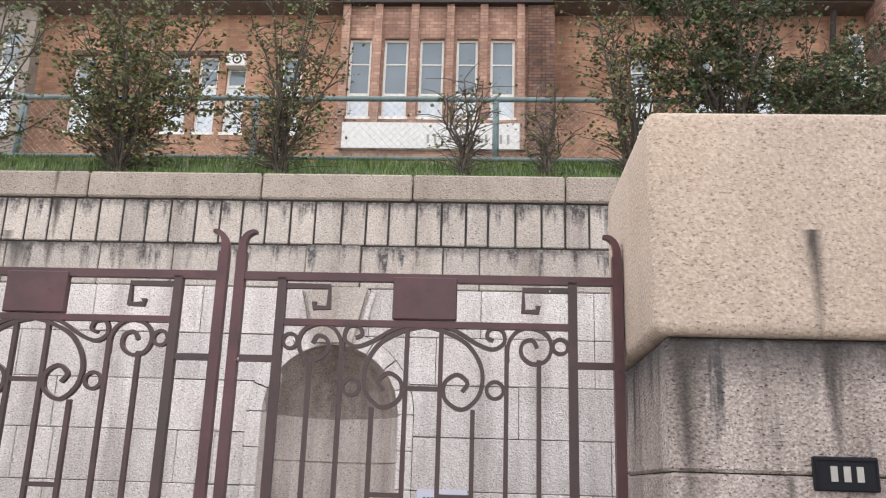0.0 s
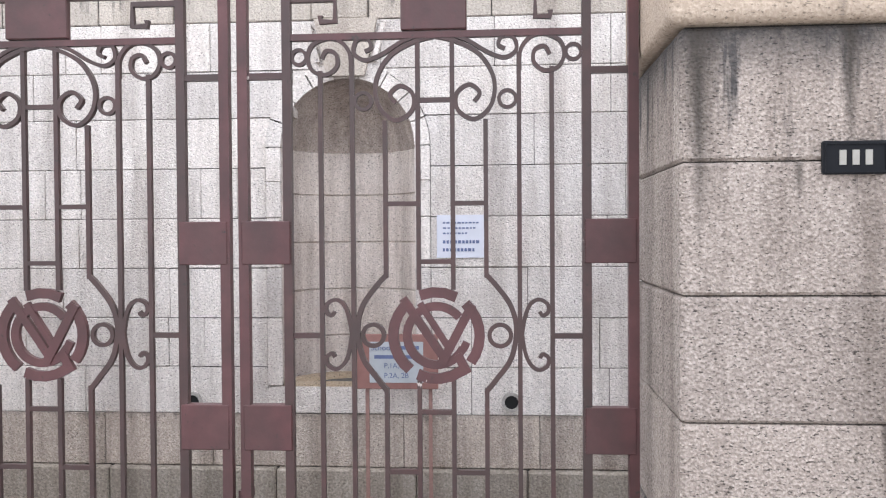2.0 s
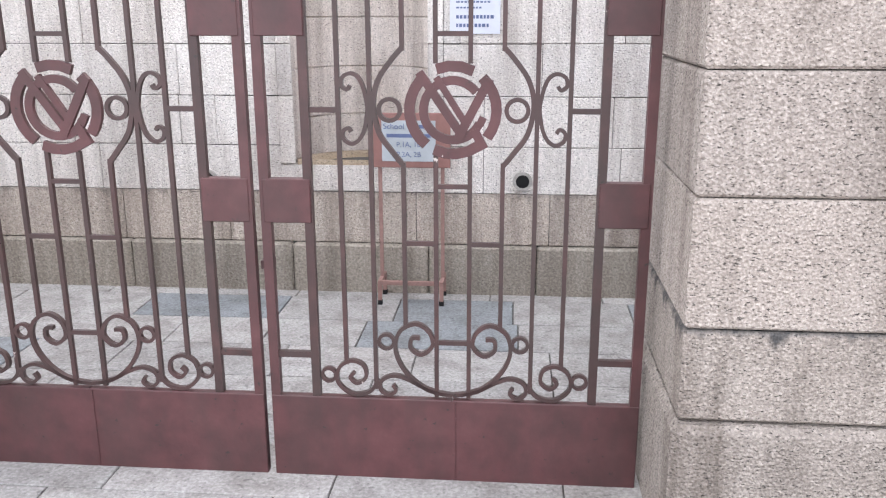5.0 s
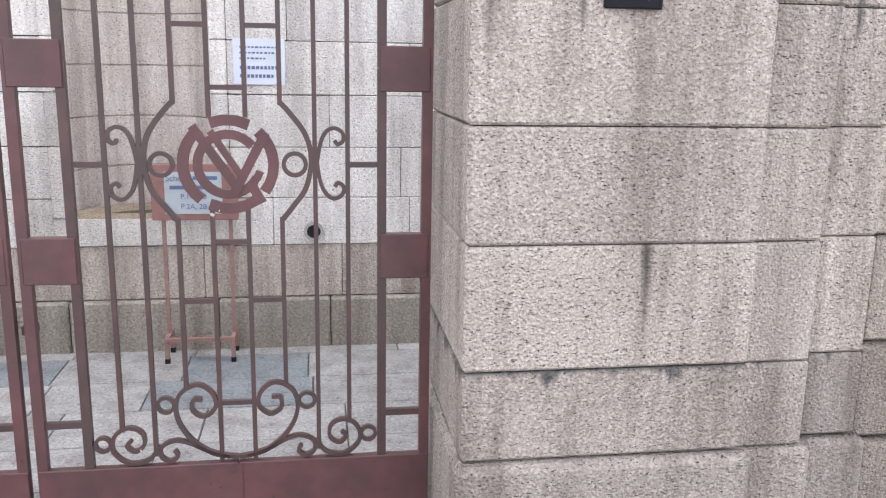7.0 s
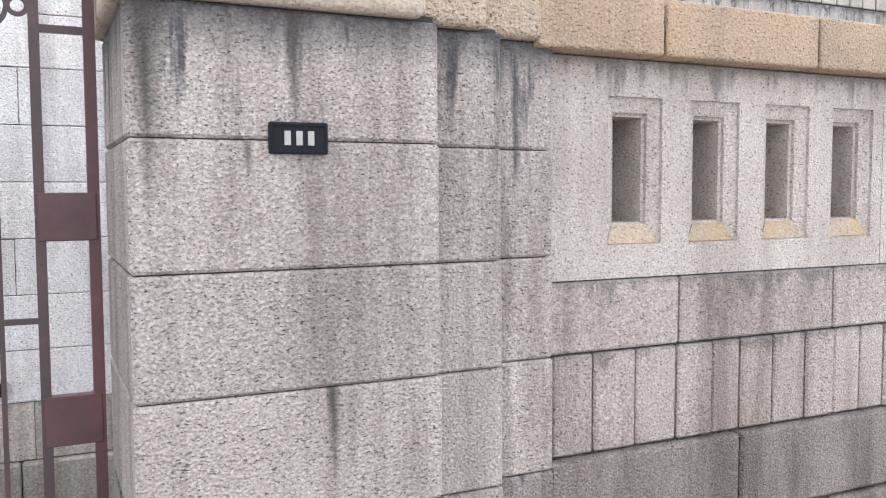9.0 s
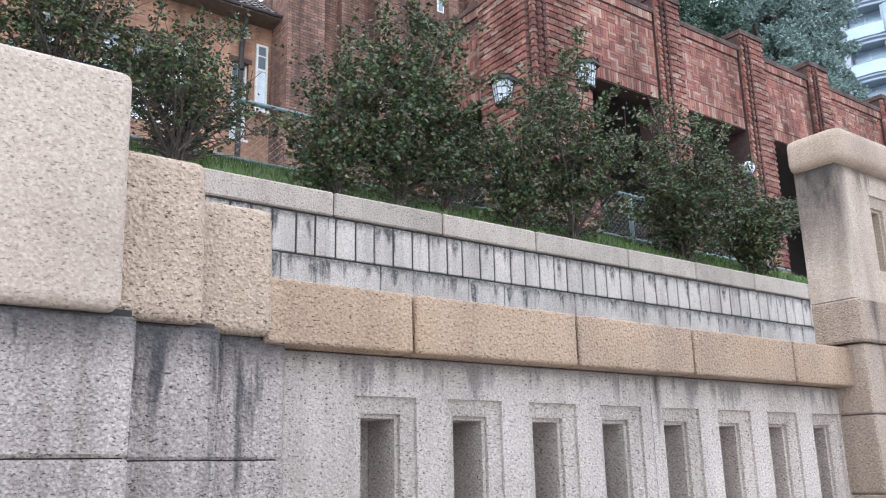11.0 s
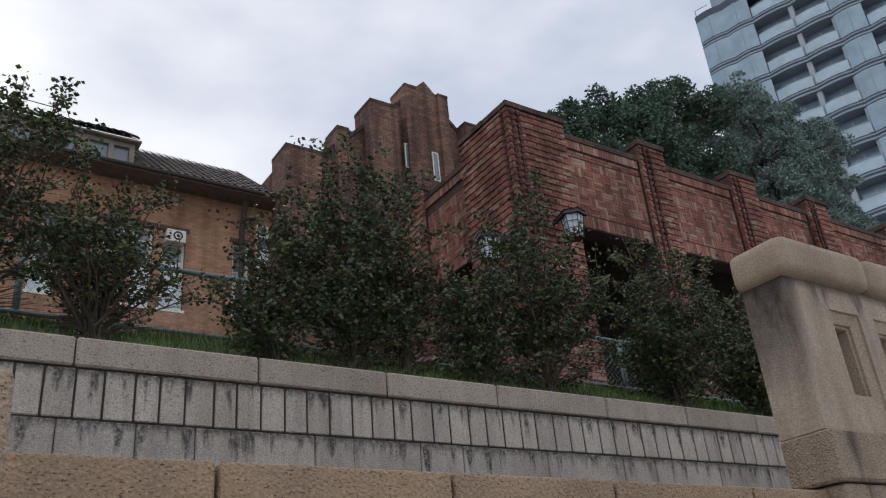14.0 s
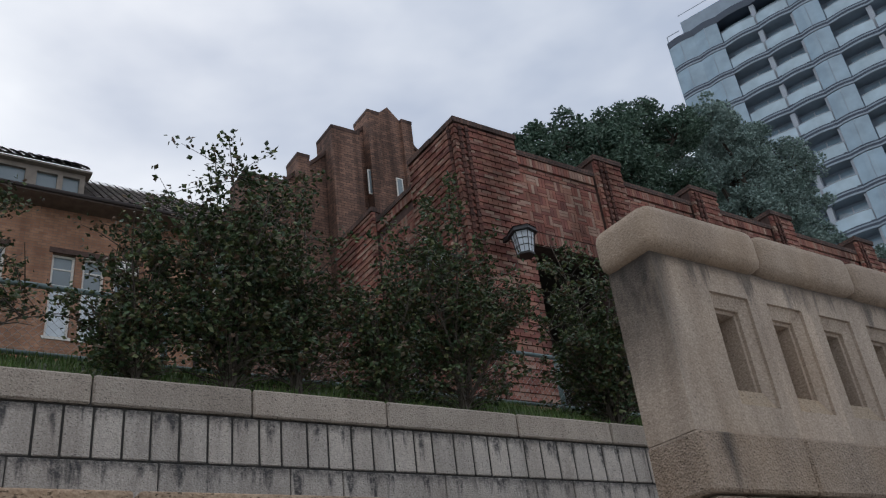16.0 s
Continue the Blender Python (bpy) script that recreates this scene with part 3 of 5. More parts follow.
for a, b in zip(ups, ups[1:]):
    part("upright_stone", Geo().stone(a + 0.007, b - 0.007, WY - 0.006 * rnd.random(), WY + 0.1, 3.366 + 0.004 * rnd.random(), 3.664, 0.006), M_SOLDIER, wall, fix=False)
xs = [-4.4, -3.45, -2.39, -1.19, -0.165, 0.85, 1.85, 2.81, 3.962, 4.943, 5.938, 7.10, 8.09, 9.07, 10.1, 11.1, 12.5]
for a, b in zip(xs, xs[1:]):
    part("coping_stone", Geo().stone(a + 0.005, b - 0.005, WY - 0.022, WY + 0.30, 3.676, 3.858, 0.012), M_COPE, wall, fix=False)
part("stone", Geo().stone(NX - NF, NX + NF, WY - 0.002, WY + 0.1, 0.569, 0.742, 0.005), M_WALL, wall, fix=False)
# niche: surround, keystone, rounded hollow, basin
for i in range(9):
    a0, a1 = 180 - 20 * i, 180 - 20 * (i + 1)
    arc = [(NX + r * math.cos(radians(a)), NZ + r * math.sin(radians(a))) for r, aa in ((NF - 0.004, (a0 - 0.5, (a0 + a1) / 2, a1 + 0.5)), (NR, (a1 + 0.5, (a0 + a1) / 2, a0 - 0.5))) for a in aa]
    part("arch_stone", Geo().prism(arc, WY - 0.014, WY + 0.1), M_WALL, wall)
for s in (-1, 1):
    for z0, z1 in zip([0.745, 1.18, 1.50, 1.82, 2.05], [1.18, 1.50, 1.82, 2.05, 2.27]):
        x0, x1 = sorted((NX + s * NR, NX + s * (NF - 0.004)))
        part("jamb_stone", Geo().stone(x0, x1, WY - 0.014, WY + 0.1, z0 + 0.002, z1 - 0.002, 0.005), M_WALL, wall, fix=False)
    part("keystone_fin", Geo().prism([(NX + s * 0.255, 3.05), (NX + s * 0.225, 3.05), (NX + s * 0.165, 2.80), (NX + s * 0.195, 2.80)], WY - 0.035, WY + 0.05), M_WALL, wall)
part("keystone", Geo().prism([(NX - 0.20, 3.07), (NX + 0.20, 3.07), (NX + 0.12, 2.71), (NX - 0.12, 2.71)], WY - 0.045, WY + 0.1), M_UNDER, wall)
prof = []
for z0, z1 in zip([0.745, 1.02, 1.34, 1.66, 1.98], [1.02, 1.34, 1.66, 1.98, 2.27]):
    prof += [(z0, 1.03), (z0 + 0.006, 1.0), (z1 - 0.006, 1.0), (z1, 1.03)]
for i in range(1, 9):
    a = math.pi / 2 * i / 8
    prof.append((NZ + NR * math.sin(a), max(0.01, math.cos(a))))
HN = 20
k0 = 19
# the dome's deeper shade sits partly in its colour
for piece, rows, mat, note in (("niche_shaft", prof[:k0 + 1], M_SHAFT, "grey-stained rounded granite niche"), ("niche_dome", prof[k0:], M_NICHE, "brown-stained granite half dome, darkened for the shade in it")):
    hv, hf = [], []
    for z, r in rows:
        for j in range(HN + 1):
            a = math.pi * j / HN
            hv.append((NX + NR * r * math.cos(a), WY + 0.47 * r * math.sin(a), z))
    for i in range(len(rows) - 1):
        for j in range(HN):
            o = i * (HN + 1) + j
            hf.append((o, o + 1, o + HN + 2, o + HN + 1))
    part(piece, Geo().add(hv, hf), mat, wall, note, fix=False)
bas = [(NX + 0.42 * math.cos(math.pi * i / 12), WY + 0.41 * math.sin(math.pi * i / 12)) for i in range(13)]
bg = Geo().add([(x, y, 0.74) for x, y in bas] + [(x, y, 0.775) for x, y in bas] + [(NX + (x - NX) * 0.86, WY + 0.04 + (y - WY) * 0.8, 0.77) for x, y in bas] + [(NX + (x - NX) * 0.7, WY + 0.06 + (y - WY) * 0.7, 0.70) for x, y in bas],
               [(i + 13 * k, i + 1 + 13 * k, i + 14 + 13 * k, i + 13 + 13 * k) for k in range(3) for i in range(12)] + [tuple(range(39, 52)), (0, 13, 25, 12)])
part("basin", bg, M_SILL, wall, "shallow stone basin with a yellowed rim")
for hx, hz in ((0.40, 0.65), (-1.65, 0.64)):
    w = thing("drain_pipe", "grey cement-lipped round drain pipe in the granite wall", "drain pipe", "drain pipes", at=(hx, WY, hz))
    part("lip", Geo().ring(0, 0, 0.043, 0.062, 0.03, -0.006, n=20), M_CEMENT, w)
    # flat black disc painted as the shade inside the open pipe
    part("bore_shade", Geo().disc(0, -0.012, 0, 0.046, 0.02), M_BLACK, w)

# ---- printed notices ----
notice = thing("paper_notice", "pale lilac laminated paper notice taped to the granite wall", "notice", at=(0.09, WY - 0.012, 1.695))
part("sheet", Geo().box(-0.153, 0.153, 0, 0.003, -0.135, 0.135), M_PAPER, notice)
for k, (z, w, h) in enumerate(((0.085, 0.22, 0.010), (0.052, 0.20, 0.010), (0.019, 0.15, 0.010), (-0.035, 0.23, 0.020), (-0.085, 0.20, 0.020))):
    x, e = -0.115, -0.115 + w
    lg = Geo()
    while x < e:
        q = rnd.uniform(0.012, 0.022)
        lg.box(x, x + q, -0.002, 0, z - h / 2, z + h / 2)
        x += q + 0.007
    tagged(part("printed_line", lg, M_INK, notice, fix=False), kind="stuff")

stand = thing("notice_stand", "rusty red-brown pipe stand with a framed notice board", "sign stand", at=(-0.29, 5.31, -0.10))
for s in (-1, 1):
    part("post", Geo().box(s * 0.195 - 0.011, s * 0.195 + 0.011, -0.011, 0.011, 0.13, 1.05), M_RUST, stand)
    part("foot_bar", Geo().box(s * 0.195 - 0.012, s * 0.195 + 0.012, -0.12, 0.11, 0.13, 0.155), M_RUST, stand)
    for y in (-0.11, 0.10):
        lg = part("leg", Geo().box(s * 0.195 - 0.012, s * 0.195 + 0.012, y - 0.012, y + 0.012, 0.03, 0.13), M_RUST, stand)
        part("rubber_foot", Geo().box(s * 0.195 - 0.014, s * 0.195 + 0.014, y - 0.014, y + 0.014, 0.0, 0.03), M_BLACK, lg)
part("cross_bar", Geo().box(-0.195, 0.195, -0.122, -0.098, 0.132, 0.157), M_RUST, stand)
board = part("board", Geo().stone(-0.255, 0.245, -0.035, -0.012, 0.865, 1.20, 0.004), M_BOARD, stand, "red-brown board")
part("sheet", Geo().box(-0.175, 0.155, -0.039, -0.036, 0.905, 1.155), M_PAPER2, board, "faded grey-blue sheet")


def lettering(text, size, m, mat, parent, name="lettering"):
    cu = bpy.data.curves.new(name, "FONT")
    cu.body, cu.size, cu.extrude, cu.align_x, cu.align_y = text, size, 0.0006, "CENTER", "CENTER"
    tmp = new("tmp", cu)
    me = bpy.data.meshes.new_from_object(tmp.evaluated_get(bpy.context.evaluated_depsgraph_get()))
    bpy.data.objects.remove(tmp)
    me.materials.append(mat)
    ob = new(name, me)
    ob.parent, ob.matrix_basis = parent, m
    return tagged(ob, kind="stuff")


lettering("School", 0.048, pose(-0.10, -0.041, 1.118, 90), M_INK, board)
part("printed_line", Geo().box(-0.01, 0.13, -0.0405, -0.0395, 1.108, 1.13), M_INK, board)
part("printed_line", Geo().box(-0.145, 0.125, -0.0405, -0.0395, 1.052, 1.074), M_INK, board)
lettering("P.1A, 1B", 0.044, pose(-0.01, -0.041, 1.008, 90), M_INK, board)
lettering("P.2A, 2B", 0.044, pose(-0.01, -0.041, 0.948, 90), M_INK, board)

# ---- gate pillar and its stepped shoulder ----
pillar = thing("gate_pillar", "massive granite gate pillar with a buff cap and stepped shoulders", "gate pillar", kind="structure")
part("mortar_core", Geo().box(0.865, 1.74, 2.522, 3.28, 0, 2.29).box(1.7, 2.00, 2.60, 3.2, 0, 2.285).box(1.95, 2.24, 2.67, 3.2, 0, 2.28), M_JOINT2, pillar, "dark recessed mortar", fix=False)
js = [0.508, 0.797, 1.187, 1.537, 1.905, 2.272]
ks = [0.47, 0.768, 1.172, 1.530, 1.900, 2.272]
for i in range(5):
    q = 0.004 * (len(js) - i)
    mat = M_PILLARLOW if i == 0 else M_PILLAR
    part("pillar_stone", Geo().stone(0.850 - q * 0.2, 1.745 + q * 0.6, 2.510 - q * 0.8, 3.30, js[i] + 0.002, js[i + 1] - 0.002, 0.009), mat, pillar, fix=False)
    part("shoulder_stone", Geo().stone(1.72, 2.01 + q * 0.5, 2.588 - q * 0.5, 3.25, ks[i] + 0.002, ks[i + 1] - 0.002, 0.008), mat, pillar, fix=False)
    part("shoulder_stone", Geo().stone(1.98, 2.25 + q * 0.5, 2.655 - q * 0.5, 3.25, ks[i] + 0.002, ks[i + 1] - 0.002, 0.008), mat, pillar, fix=False)
part("plinth_stone", Geo().stone(0.825, 1.79, 2.455, 3.30, -0.012, 0.503, 0.022), M_PILLARLOW, pillar, fix=False)
part("plinth_stone", Geo().stone(1.75, 2.05, 2.545, 3.25, -0.012, 0.47, 0.018), M_PILLARLOW, pillar, fix=False)
part("plinth_stone", Geo().stone(2.0, 2.30, 2.615, 3.25, -0.012, 0.46, 0.018), M_PILLARLOW, pillar, fix=False)
rounded("cap_stone", 0.812, 1.700, 2.462, 3.33, 2.276, 2.945, 0.035, M_CAP, pillar, "weathered buff granite cap", 0.015)
rounded("cap_stone", 1.62, 1.952, 2.545, 3.28, 2.276, 2.755, 0.035, M_CAP2, pillar, "weathered peach granite cap", 0.015)
rounded("cap_stone", 1.88, 2.195, 2.605, 3.28, 2.268, 2.665, 0.035, M_CAP2, pillar, "weathered peach granite cap", 0.015)

plate = thing("number_plate", "small dark slate number plate with pale figures on the pillar", "number plate", at=(1.307, 2.502, 1.911))
part("plate", Geo().stone(-0.085, 0.085, -0.016, 0.004, -0.045, 0.045, 0.004), M_PLATE, plate)
part("rim", Geo().strip([(-0.078, -0.038), (0.078, -0.038), (0.078, 0.038), (-0.078, 0.038)], 0.006, 0.006, -0.017, 1, True), M_PLATE, plate)
for i, x in enumerate((-0.034, 0.0, 0.034)):
    part("figure_bar", Geo().box(x - 0.009, x + 0.009, -0.0185, -0.0155, -0.02, 0.02), M_PLATE_INK, plate)

# the pillar on the gate's other side, out of sight
far_pillar = thing("gate_pillar", "massive granite gate pillar closing the gateway", "gate pillar", kind="structure")
part("body", Geo().stone(-2.9, -1.955, 2.51, 3.30, -0.012, 2.276, 0.01), M_PILLAR, far_pillar, fix=False)
part("cap_stone", Geo().stone(-2.93, -1.92, 2.47, 3.33, 2.276, 2.93, 0.03), M_CAP, far_pillar, fix=False)
part("side_wall", Geo().box(-6.5, -2.9, 2.72, 3.1, -0.012, 2.3), M_FRONT, far_pillar)

# ---- front wall with slots ----
front = thing("wall_front", "granite street wall with a row of recessed slots and an ochre coping", "wall", kind="structure")
part("mortar_core", Geo().box(2.2, 5.6, 2.735, 3.1, 0, 1.43).box(2.2, 5.6, 2.97, 3.1, 1.43, 2.3), M_JOINT, front, "dark recessed mortar", fix=False)


def slot_panel(xl, xr, cx, face, z0, z1, parent, mat):
    """A stone panel with one stepped, blind slot in it."""
    a, b = z0 + 0.125, z1 - 0.135
    rings = [((xl, xr, z0, z1), face), ((cx - 0.126, cx + 0.126, a, b), face), ((cx - 0.125, cx + 0.125, a + 0.001, b - 0.001), face + 0.014),
             ((cx - 0.080, cx + 0.080, a + 0.070, b - 0.056), face + 0.036), ((cx - 0.079, cx + 0.079, a + 0.071, b - 0.057), face + 0.052),
             ((cx - 0.068, cx + 0.068, a + 0.082, b - 0.070), face + 0.055), ((cx - 0.066, cx + 0.066, a + 0.084, b - 0.072), face + 0.23)]
    v, f = [], []
    for (x0, x1, c0, c1), y in rings:
        v += [(x0, y, c0), (x1, y, c0), (x1, y, c1), (x0, y, c1)]
    e = 4 * len(rings)
    for k in range(len(rings) - 1):
        f += [(4 * k + j, 4 * k + (j + 1) % 4, 4 * k + 4 + (j + 1) % 4, 4 * k + 4 + j) for j in range(4)]
    f.append((e - 4, e - 3, e - 2, e - 1))
    v += [(xl, face + 0.25, z0), (xr, face + 0.25, z0), (xr, face + 0.25, z1), (xl, face + 0.25, z1)]
    f += [(j, e + j, e + (j + 1) % 4, (j + 1) % 4) for j in range(4)] + [(e, e + 3, e + 2, e + 1)]
    ob = part("slot_panel", Geo().add(v, f), mat, parent)
    outer, inner = ((cx - 0.120, face + 0.011, a + 0.004), (cx + 0.120, face + 0.011, a + 0.004)), ((cx + 0.078, face + 0.033, a + 0.074), (cx - 0.078, face + 0.033, a + 0.074))
    top = [*outer, *inner]
    low = [(x, y + 0.004, z - 0.004) for x, y, z in top]
    part("sill", Geo().add(top + low, [(0, 1, 2, 3), (7, 6, 5, 4), (0, 4, 5, 1), (1, 5, 6, 2), (2, 6, 7, 3), (3, 7, 4, 0)]), M_SILL, ob, "rust-stained slot sill")


PITCH, n_first = 0.387, 8
for k in range(n_first):
    cx = 2.661 + PITCH * k
    gap = 0.004 if k in (3, 7) else 0.0
    slot_panel(2.235 if k == 0 else cx - PITCH / 2, cx + PITCH / 2 - gap, cx, 2.715, 1.433, 2.243, front, M_SLOT)
xs = [2.235, 2.873, 3.717, 4.55, 5.6]
for a, b in zip(xs, xs[1:]):
    part("course_stone", Geo().stone(a + 0.004, b - 0.004, 2.70, 2.9, 1.168, 1.428, 0.008), M_FRONT, front, fix=False)
part("open_joints", Geo().box(2.26, 5.6, 2.722, 2.734, 0.785, 1.168), M_JOINT2, front, "black open joints", fix=False)
xx = 2.29
while xx < 5.5:
    w = 0.178 * rnd.uniform(0.82, 1.14)
    part("upright_stone", Geo().stone(xx + 0.004, xx + w - 0.004, 2.705 - 0.008 * rnd.random(), 2.9, 0.789, 1.160, 0.007), M_FRONT, front, fix=False)
    xx += w
for z0, z1, y, off in ((0.44, 0.782, 2.665, 0.0), (-0.012, 0.434, 2.64, 0.4)):
    xx = 2.25 - off
    while xx < 5.6:
        part("plinth_stone", Geo().stone(max(2.26, xx) + 0.004, min(5.7, xx + 0.92) - 0.004, y, 2.9, z0 + 0.003, z1 - 0.003, 0.012), M_FRONTLOW, front, fix=False)
        xx += 0.92
xs = [2.17, 2.715, 3.495, 4.21, 4.99, 5.60]
for a, b in zip(xs, xs[1:]):
    rounded("coping_stone", a + 0.006, b - 0.006, 2.612, 3.02, 2.248, 2.452, 0.013, M_COPE2, front)

upper = thing("wall_upper", "higher stretch of the granite slotted street wall", "wall", kind="structure")
part("mortar_core", Geo().box(5.53, 11.0, 2.56, 2.74, -0.012, 2.47).box(5.55, 11.0, 2.788, 2.81, 2.47, 3.5), M_JOINT, upper, "dark recessed mortar", fix=False)
for k in range(13):
    cx = 5.945 + PITCH * k
    slot_panel(5.50 if k == 0 else cx - PITCH / 2, cx + PITCH / 2 - (0.004 if k == 6 else 0), cx, 2.535, 2.712, 3.478, upper, M_SLOT2)
xs = [5.475, 6.11, 6.95, 7.8, 8.6, 9.5, 11.0]
for a, b in zip(xs, xs[1:]):
    part("course_stone", Geo().stone(a + 0.003, b - 0.003, 2.50, 2.78, 2.475, 2.706, 0.012), M_UPPER, upper, fix=False)
for z0, z1 in ((2.10, 2.47), (1.7, 2.1), (1.3, 1.7), (0.9, 1.3), (0.45, 0.9), (-0.012, 0.45)):
    xx = 5.51
    while xx < 10.9:
        part("upright_stone" if z0 > 2 else "stone", Geo().stone(xx + 0.003, xx + (0.18 if z0 > 2 else 0.9) - 0.003, 2.525, 2.78, z0 + 0.003, z1 - 0.003, 0.008), M_UPPER, upper, fix=False)
        xx += 0.18 if z0 > 2 else 0.9
xs = [5.455, 6.18, 6.92, 7.7, 8.5, 9.4, 11.0]
for a, b in zip(xs, xs[1:]):
    rounded("coping_stone", a + 0.003, b - 0.003, 2.47, 2.80, 3.474, 3.675, 0.05, M_UPPERCAP, upper, "", 0.0, 2)

# ---- iron gate ----
GY = 2.975


def gate_leaf():
    """One leaf; its middle line at x = 0, its foot at z = 0."""
    leaf = thing("gate_leaf", "maroon painted wrought iron gate leaf with scrollwork and a ring emblem", "gate", "gate leaves", at=(0.136, GY, 0.005))
    for s in (-1, 1):
        st = part("stile", Geo().box(s * 0.654 - 0.017, s * 0.654 + 0.017, -0.017, 0.017, 0.0, 2.62), M_IRON, leaf)
        part("horn", Geo().strip([(s * 0.655, 2.60), (s * 0.655, 2.645), (s * 0.645, 2.676), (s * 0.626, 2.692), (s * 0.608, 2.694)], 0.030, 0.030, 0, 5, False, lambda t: 1 - 0.65 * t), M_IRON, st)
        part("inner_stile", Geo().box(s * 0.502 - 0.015, s * 0.502 + 0.015, -0.014, 0.014, 0.31, 2.53), M_BAR, leaf)
        x0, x1 = sorted((s * 0.49, s * 0.664))
        for z in (2.245, 0.478):
            part("side_rail", Geo().box(x0, x1, -0.011, 0.011, z - 0.011, z + 0.011), M_BAR, leaf)
        for z0, z1 in ((1.608, 1.755), (0.975, 1.13)):
            part("square_plate", Geo().stone(x0 + 0.004, x1 - 0.002, -0.021, 0.021, z0, z1, 0.003), M_IRON, leaf)
        for bx, z0, z1 in ((0.058, 1.52, 2.37), (0.058, 0.325, 1.215), (0.169, 1.56, 2.09), (0.169, 0.595, 1.19), (0.28, 0.35, 2.31), (0.388, 0.445, 2.26)):
            part("bar", Geo().box(s * bx - 0.0075, s * bx + 0.0075, -0.009, 0.009, z0, z1), M_BAR, leaf)
        part("bowed_bar", Geo().strip([(s * 0.169, 1.57), (s * 0.205, 1.53), (s * 0.25, 1.465), (s * 0.268, 1.385), (s * 0.25, 1.29), (s * 0.205, 1.225), (s * 0.169, 1.18)], 0.017, 0.018, 0), M_BAR, leaf)
        part("ring", Geo().ring(s * 0.214, 1.367, 0.029, 0.043, 0.018), M_BAR, leaf)
        part("scroll", Geo().strip([(s * 0.285, 1.36), (s * 0.297, 1.43), (s * 0.315, 1.472), (s * 0.342, 1.487), (s * 0.37, 1.474), (s * 0.374, 1.447), (s * 0.356, 1.434), (s * 0.345, 1.447)], 0.013, 0.018, 0), M_BAR, leaf)
        part("scroll", Geo().strip([(s * 0.285, 1.385), (s * 0.297, 1.31), (s * 0.315, 1.27), (s * 0.342, 1.252), (s * 0.37, 1.266), (s * 0.374, 1.292), (s * 0.356, 1.305), (s * 0.345, 1.292)], 0.013, 0.018, 0), M_BAR, leaf)
        x0, x1 = sorted((s * 0.388, s * 0.502))
        part("rung", Geo().box(x0, x1, -0.008, 0.008, 1.357, 1.375), M_BAR, leaf)
        x0, x1 = sorted((s * 0.058, s * 0.169))
        for z in (1.81, 0.905):
            part("rung", Geo().box(x0, x1, -0.008, 0.008, z - 0.008, z + 0.008), M_BAR, leaf)
        # upper scrolls
        part("scroll", Geo().strip([(s * 0.0, 2.368), (s * 0.07, 2.35), (s * 0.15, 2.305), (s * 0.197, 2.225), (s * 0.19, 2.14), (s * 0.135, 2.09), (s * 0.078, 2.12), (s * 0.073, 2.175), (s * 0.115, 2.205), (s * 0.15, 2.178), (s * 0.132, 2.148)], 0.014, 0.02, 0), M_BAR, leaf)
        part("scroll", Geo().strip([(s * 0.05, 2.372), (s * 0.11, 2.352), (s * 0.18, 2.31), (s * 0.235, 2.293), (s * 0.272, 2.318), (s * 0.262, 2.36), (s * 0.225, 2.362), (s * 0.213, 2.335), (s * 0.235, 2.322)], 0.013, 0.02, 0), M_BAR, leaf)
        part("scroll", Geo().strip([(s * 0.283, 2.25), (s * 0.286, 2.315), (s * 0.318, 2.358), (s * 0.365, 2.368), (s * 0.415, 2.345), (s * 0.43, 2.30), (s * 0.41, 2.258), (s * 0.365, 2.247), (s * 0.33, 2.275), (s * 0.333, 2.315), (s * 0.365, 2.327), (s * 0.382, 2.30)], 0.013, 0.02, 0), M_BAR, leaf)
        part("ring", Geo().ring(s * 0.242, 2.156, 0.022, 0.034, 0.018), M_BAR, leaf)
        part("ring", Geo().ring(s * 0.46, 2.307, 0.019, 0.031, 0.018), M_BAR, leaf)
        part("key_scroll", Geo().strip([(s * 0.50, 2.50), (s * 0.335, 2.50), (s * 0.335, 2.425), (s * 0.385, 2.425), (s * 0.385, 2.445)], 0.018, 0.02, 0, 1), M_BAR, leaf)
        # lower scrolls
        part("scroll", Geo().strip([(0.0, 0.333), (s * 0.09, 0.352), (s * 0.167, 0.415), (s * 0.206, 0.498), (s * 0.193, 0.573), (s * 0.135, 0.607), (s * 0.085, 0.578), (s * 0.073, 0.525), (s * 0.112, 0.49), (s * 0.15, 0.512), (s * 0.148, 0.55), (s * 0.118, 0.553)], 0.014, 0.02, 0), M_BAR, leaf)
        part("scroll", Geo().strip([(s * 0.03, 0.335), (s * 0.10, 0.358), (s * 0.165, 0.392), (s * 0.215, 0.404), (s * 0.258, 0.385), (s * 0.264, 0.348), (s * 0.235, 0.328), (s * 0.208, 0.345), (s * 0.218, 0.368)], 0.013, 0.02, 0), M_BAR, leaf)
        part("scroll", Geo().strip([(s * 0.27, 0.385), (s * 0.305, 0.338), (s * 0.37, 0.327), (s * 0.422, 0.372), (s * 0.415, 0.43), (s * 0.37, 0.458), (s * 0.325, 0.44), (s * 0.318, 0.395), (s * 0.35, 0.37), (s * 0.376, 0.392), (s * 0.36, 0.412)], 0.013, 0.02, 0), M_BAR, leaf)
        part("ring", Geo().ring(s * 0.24, 0.536, 0.021, 0.033, 0.018), M_BAR, leaf)
        part("ring", Geo().ring(s * 0.455, 0.40, 0.019, 0.031, 0.018), M_BAR, leaf)
    for z in (2.156, 1.615, 1.108, 0.537):
        part("rung", Geo().box(-0.06, 0.06, -0.008, 0.008, z - 0.008, z + 0.008), M_BAR, leaf)
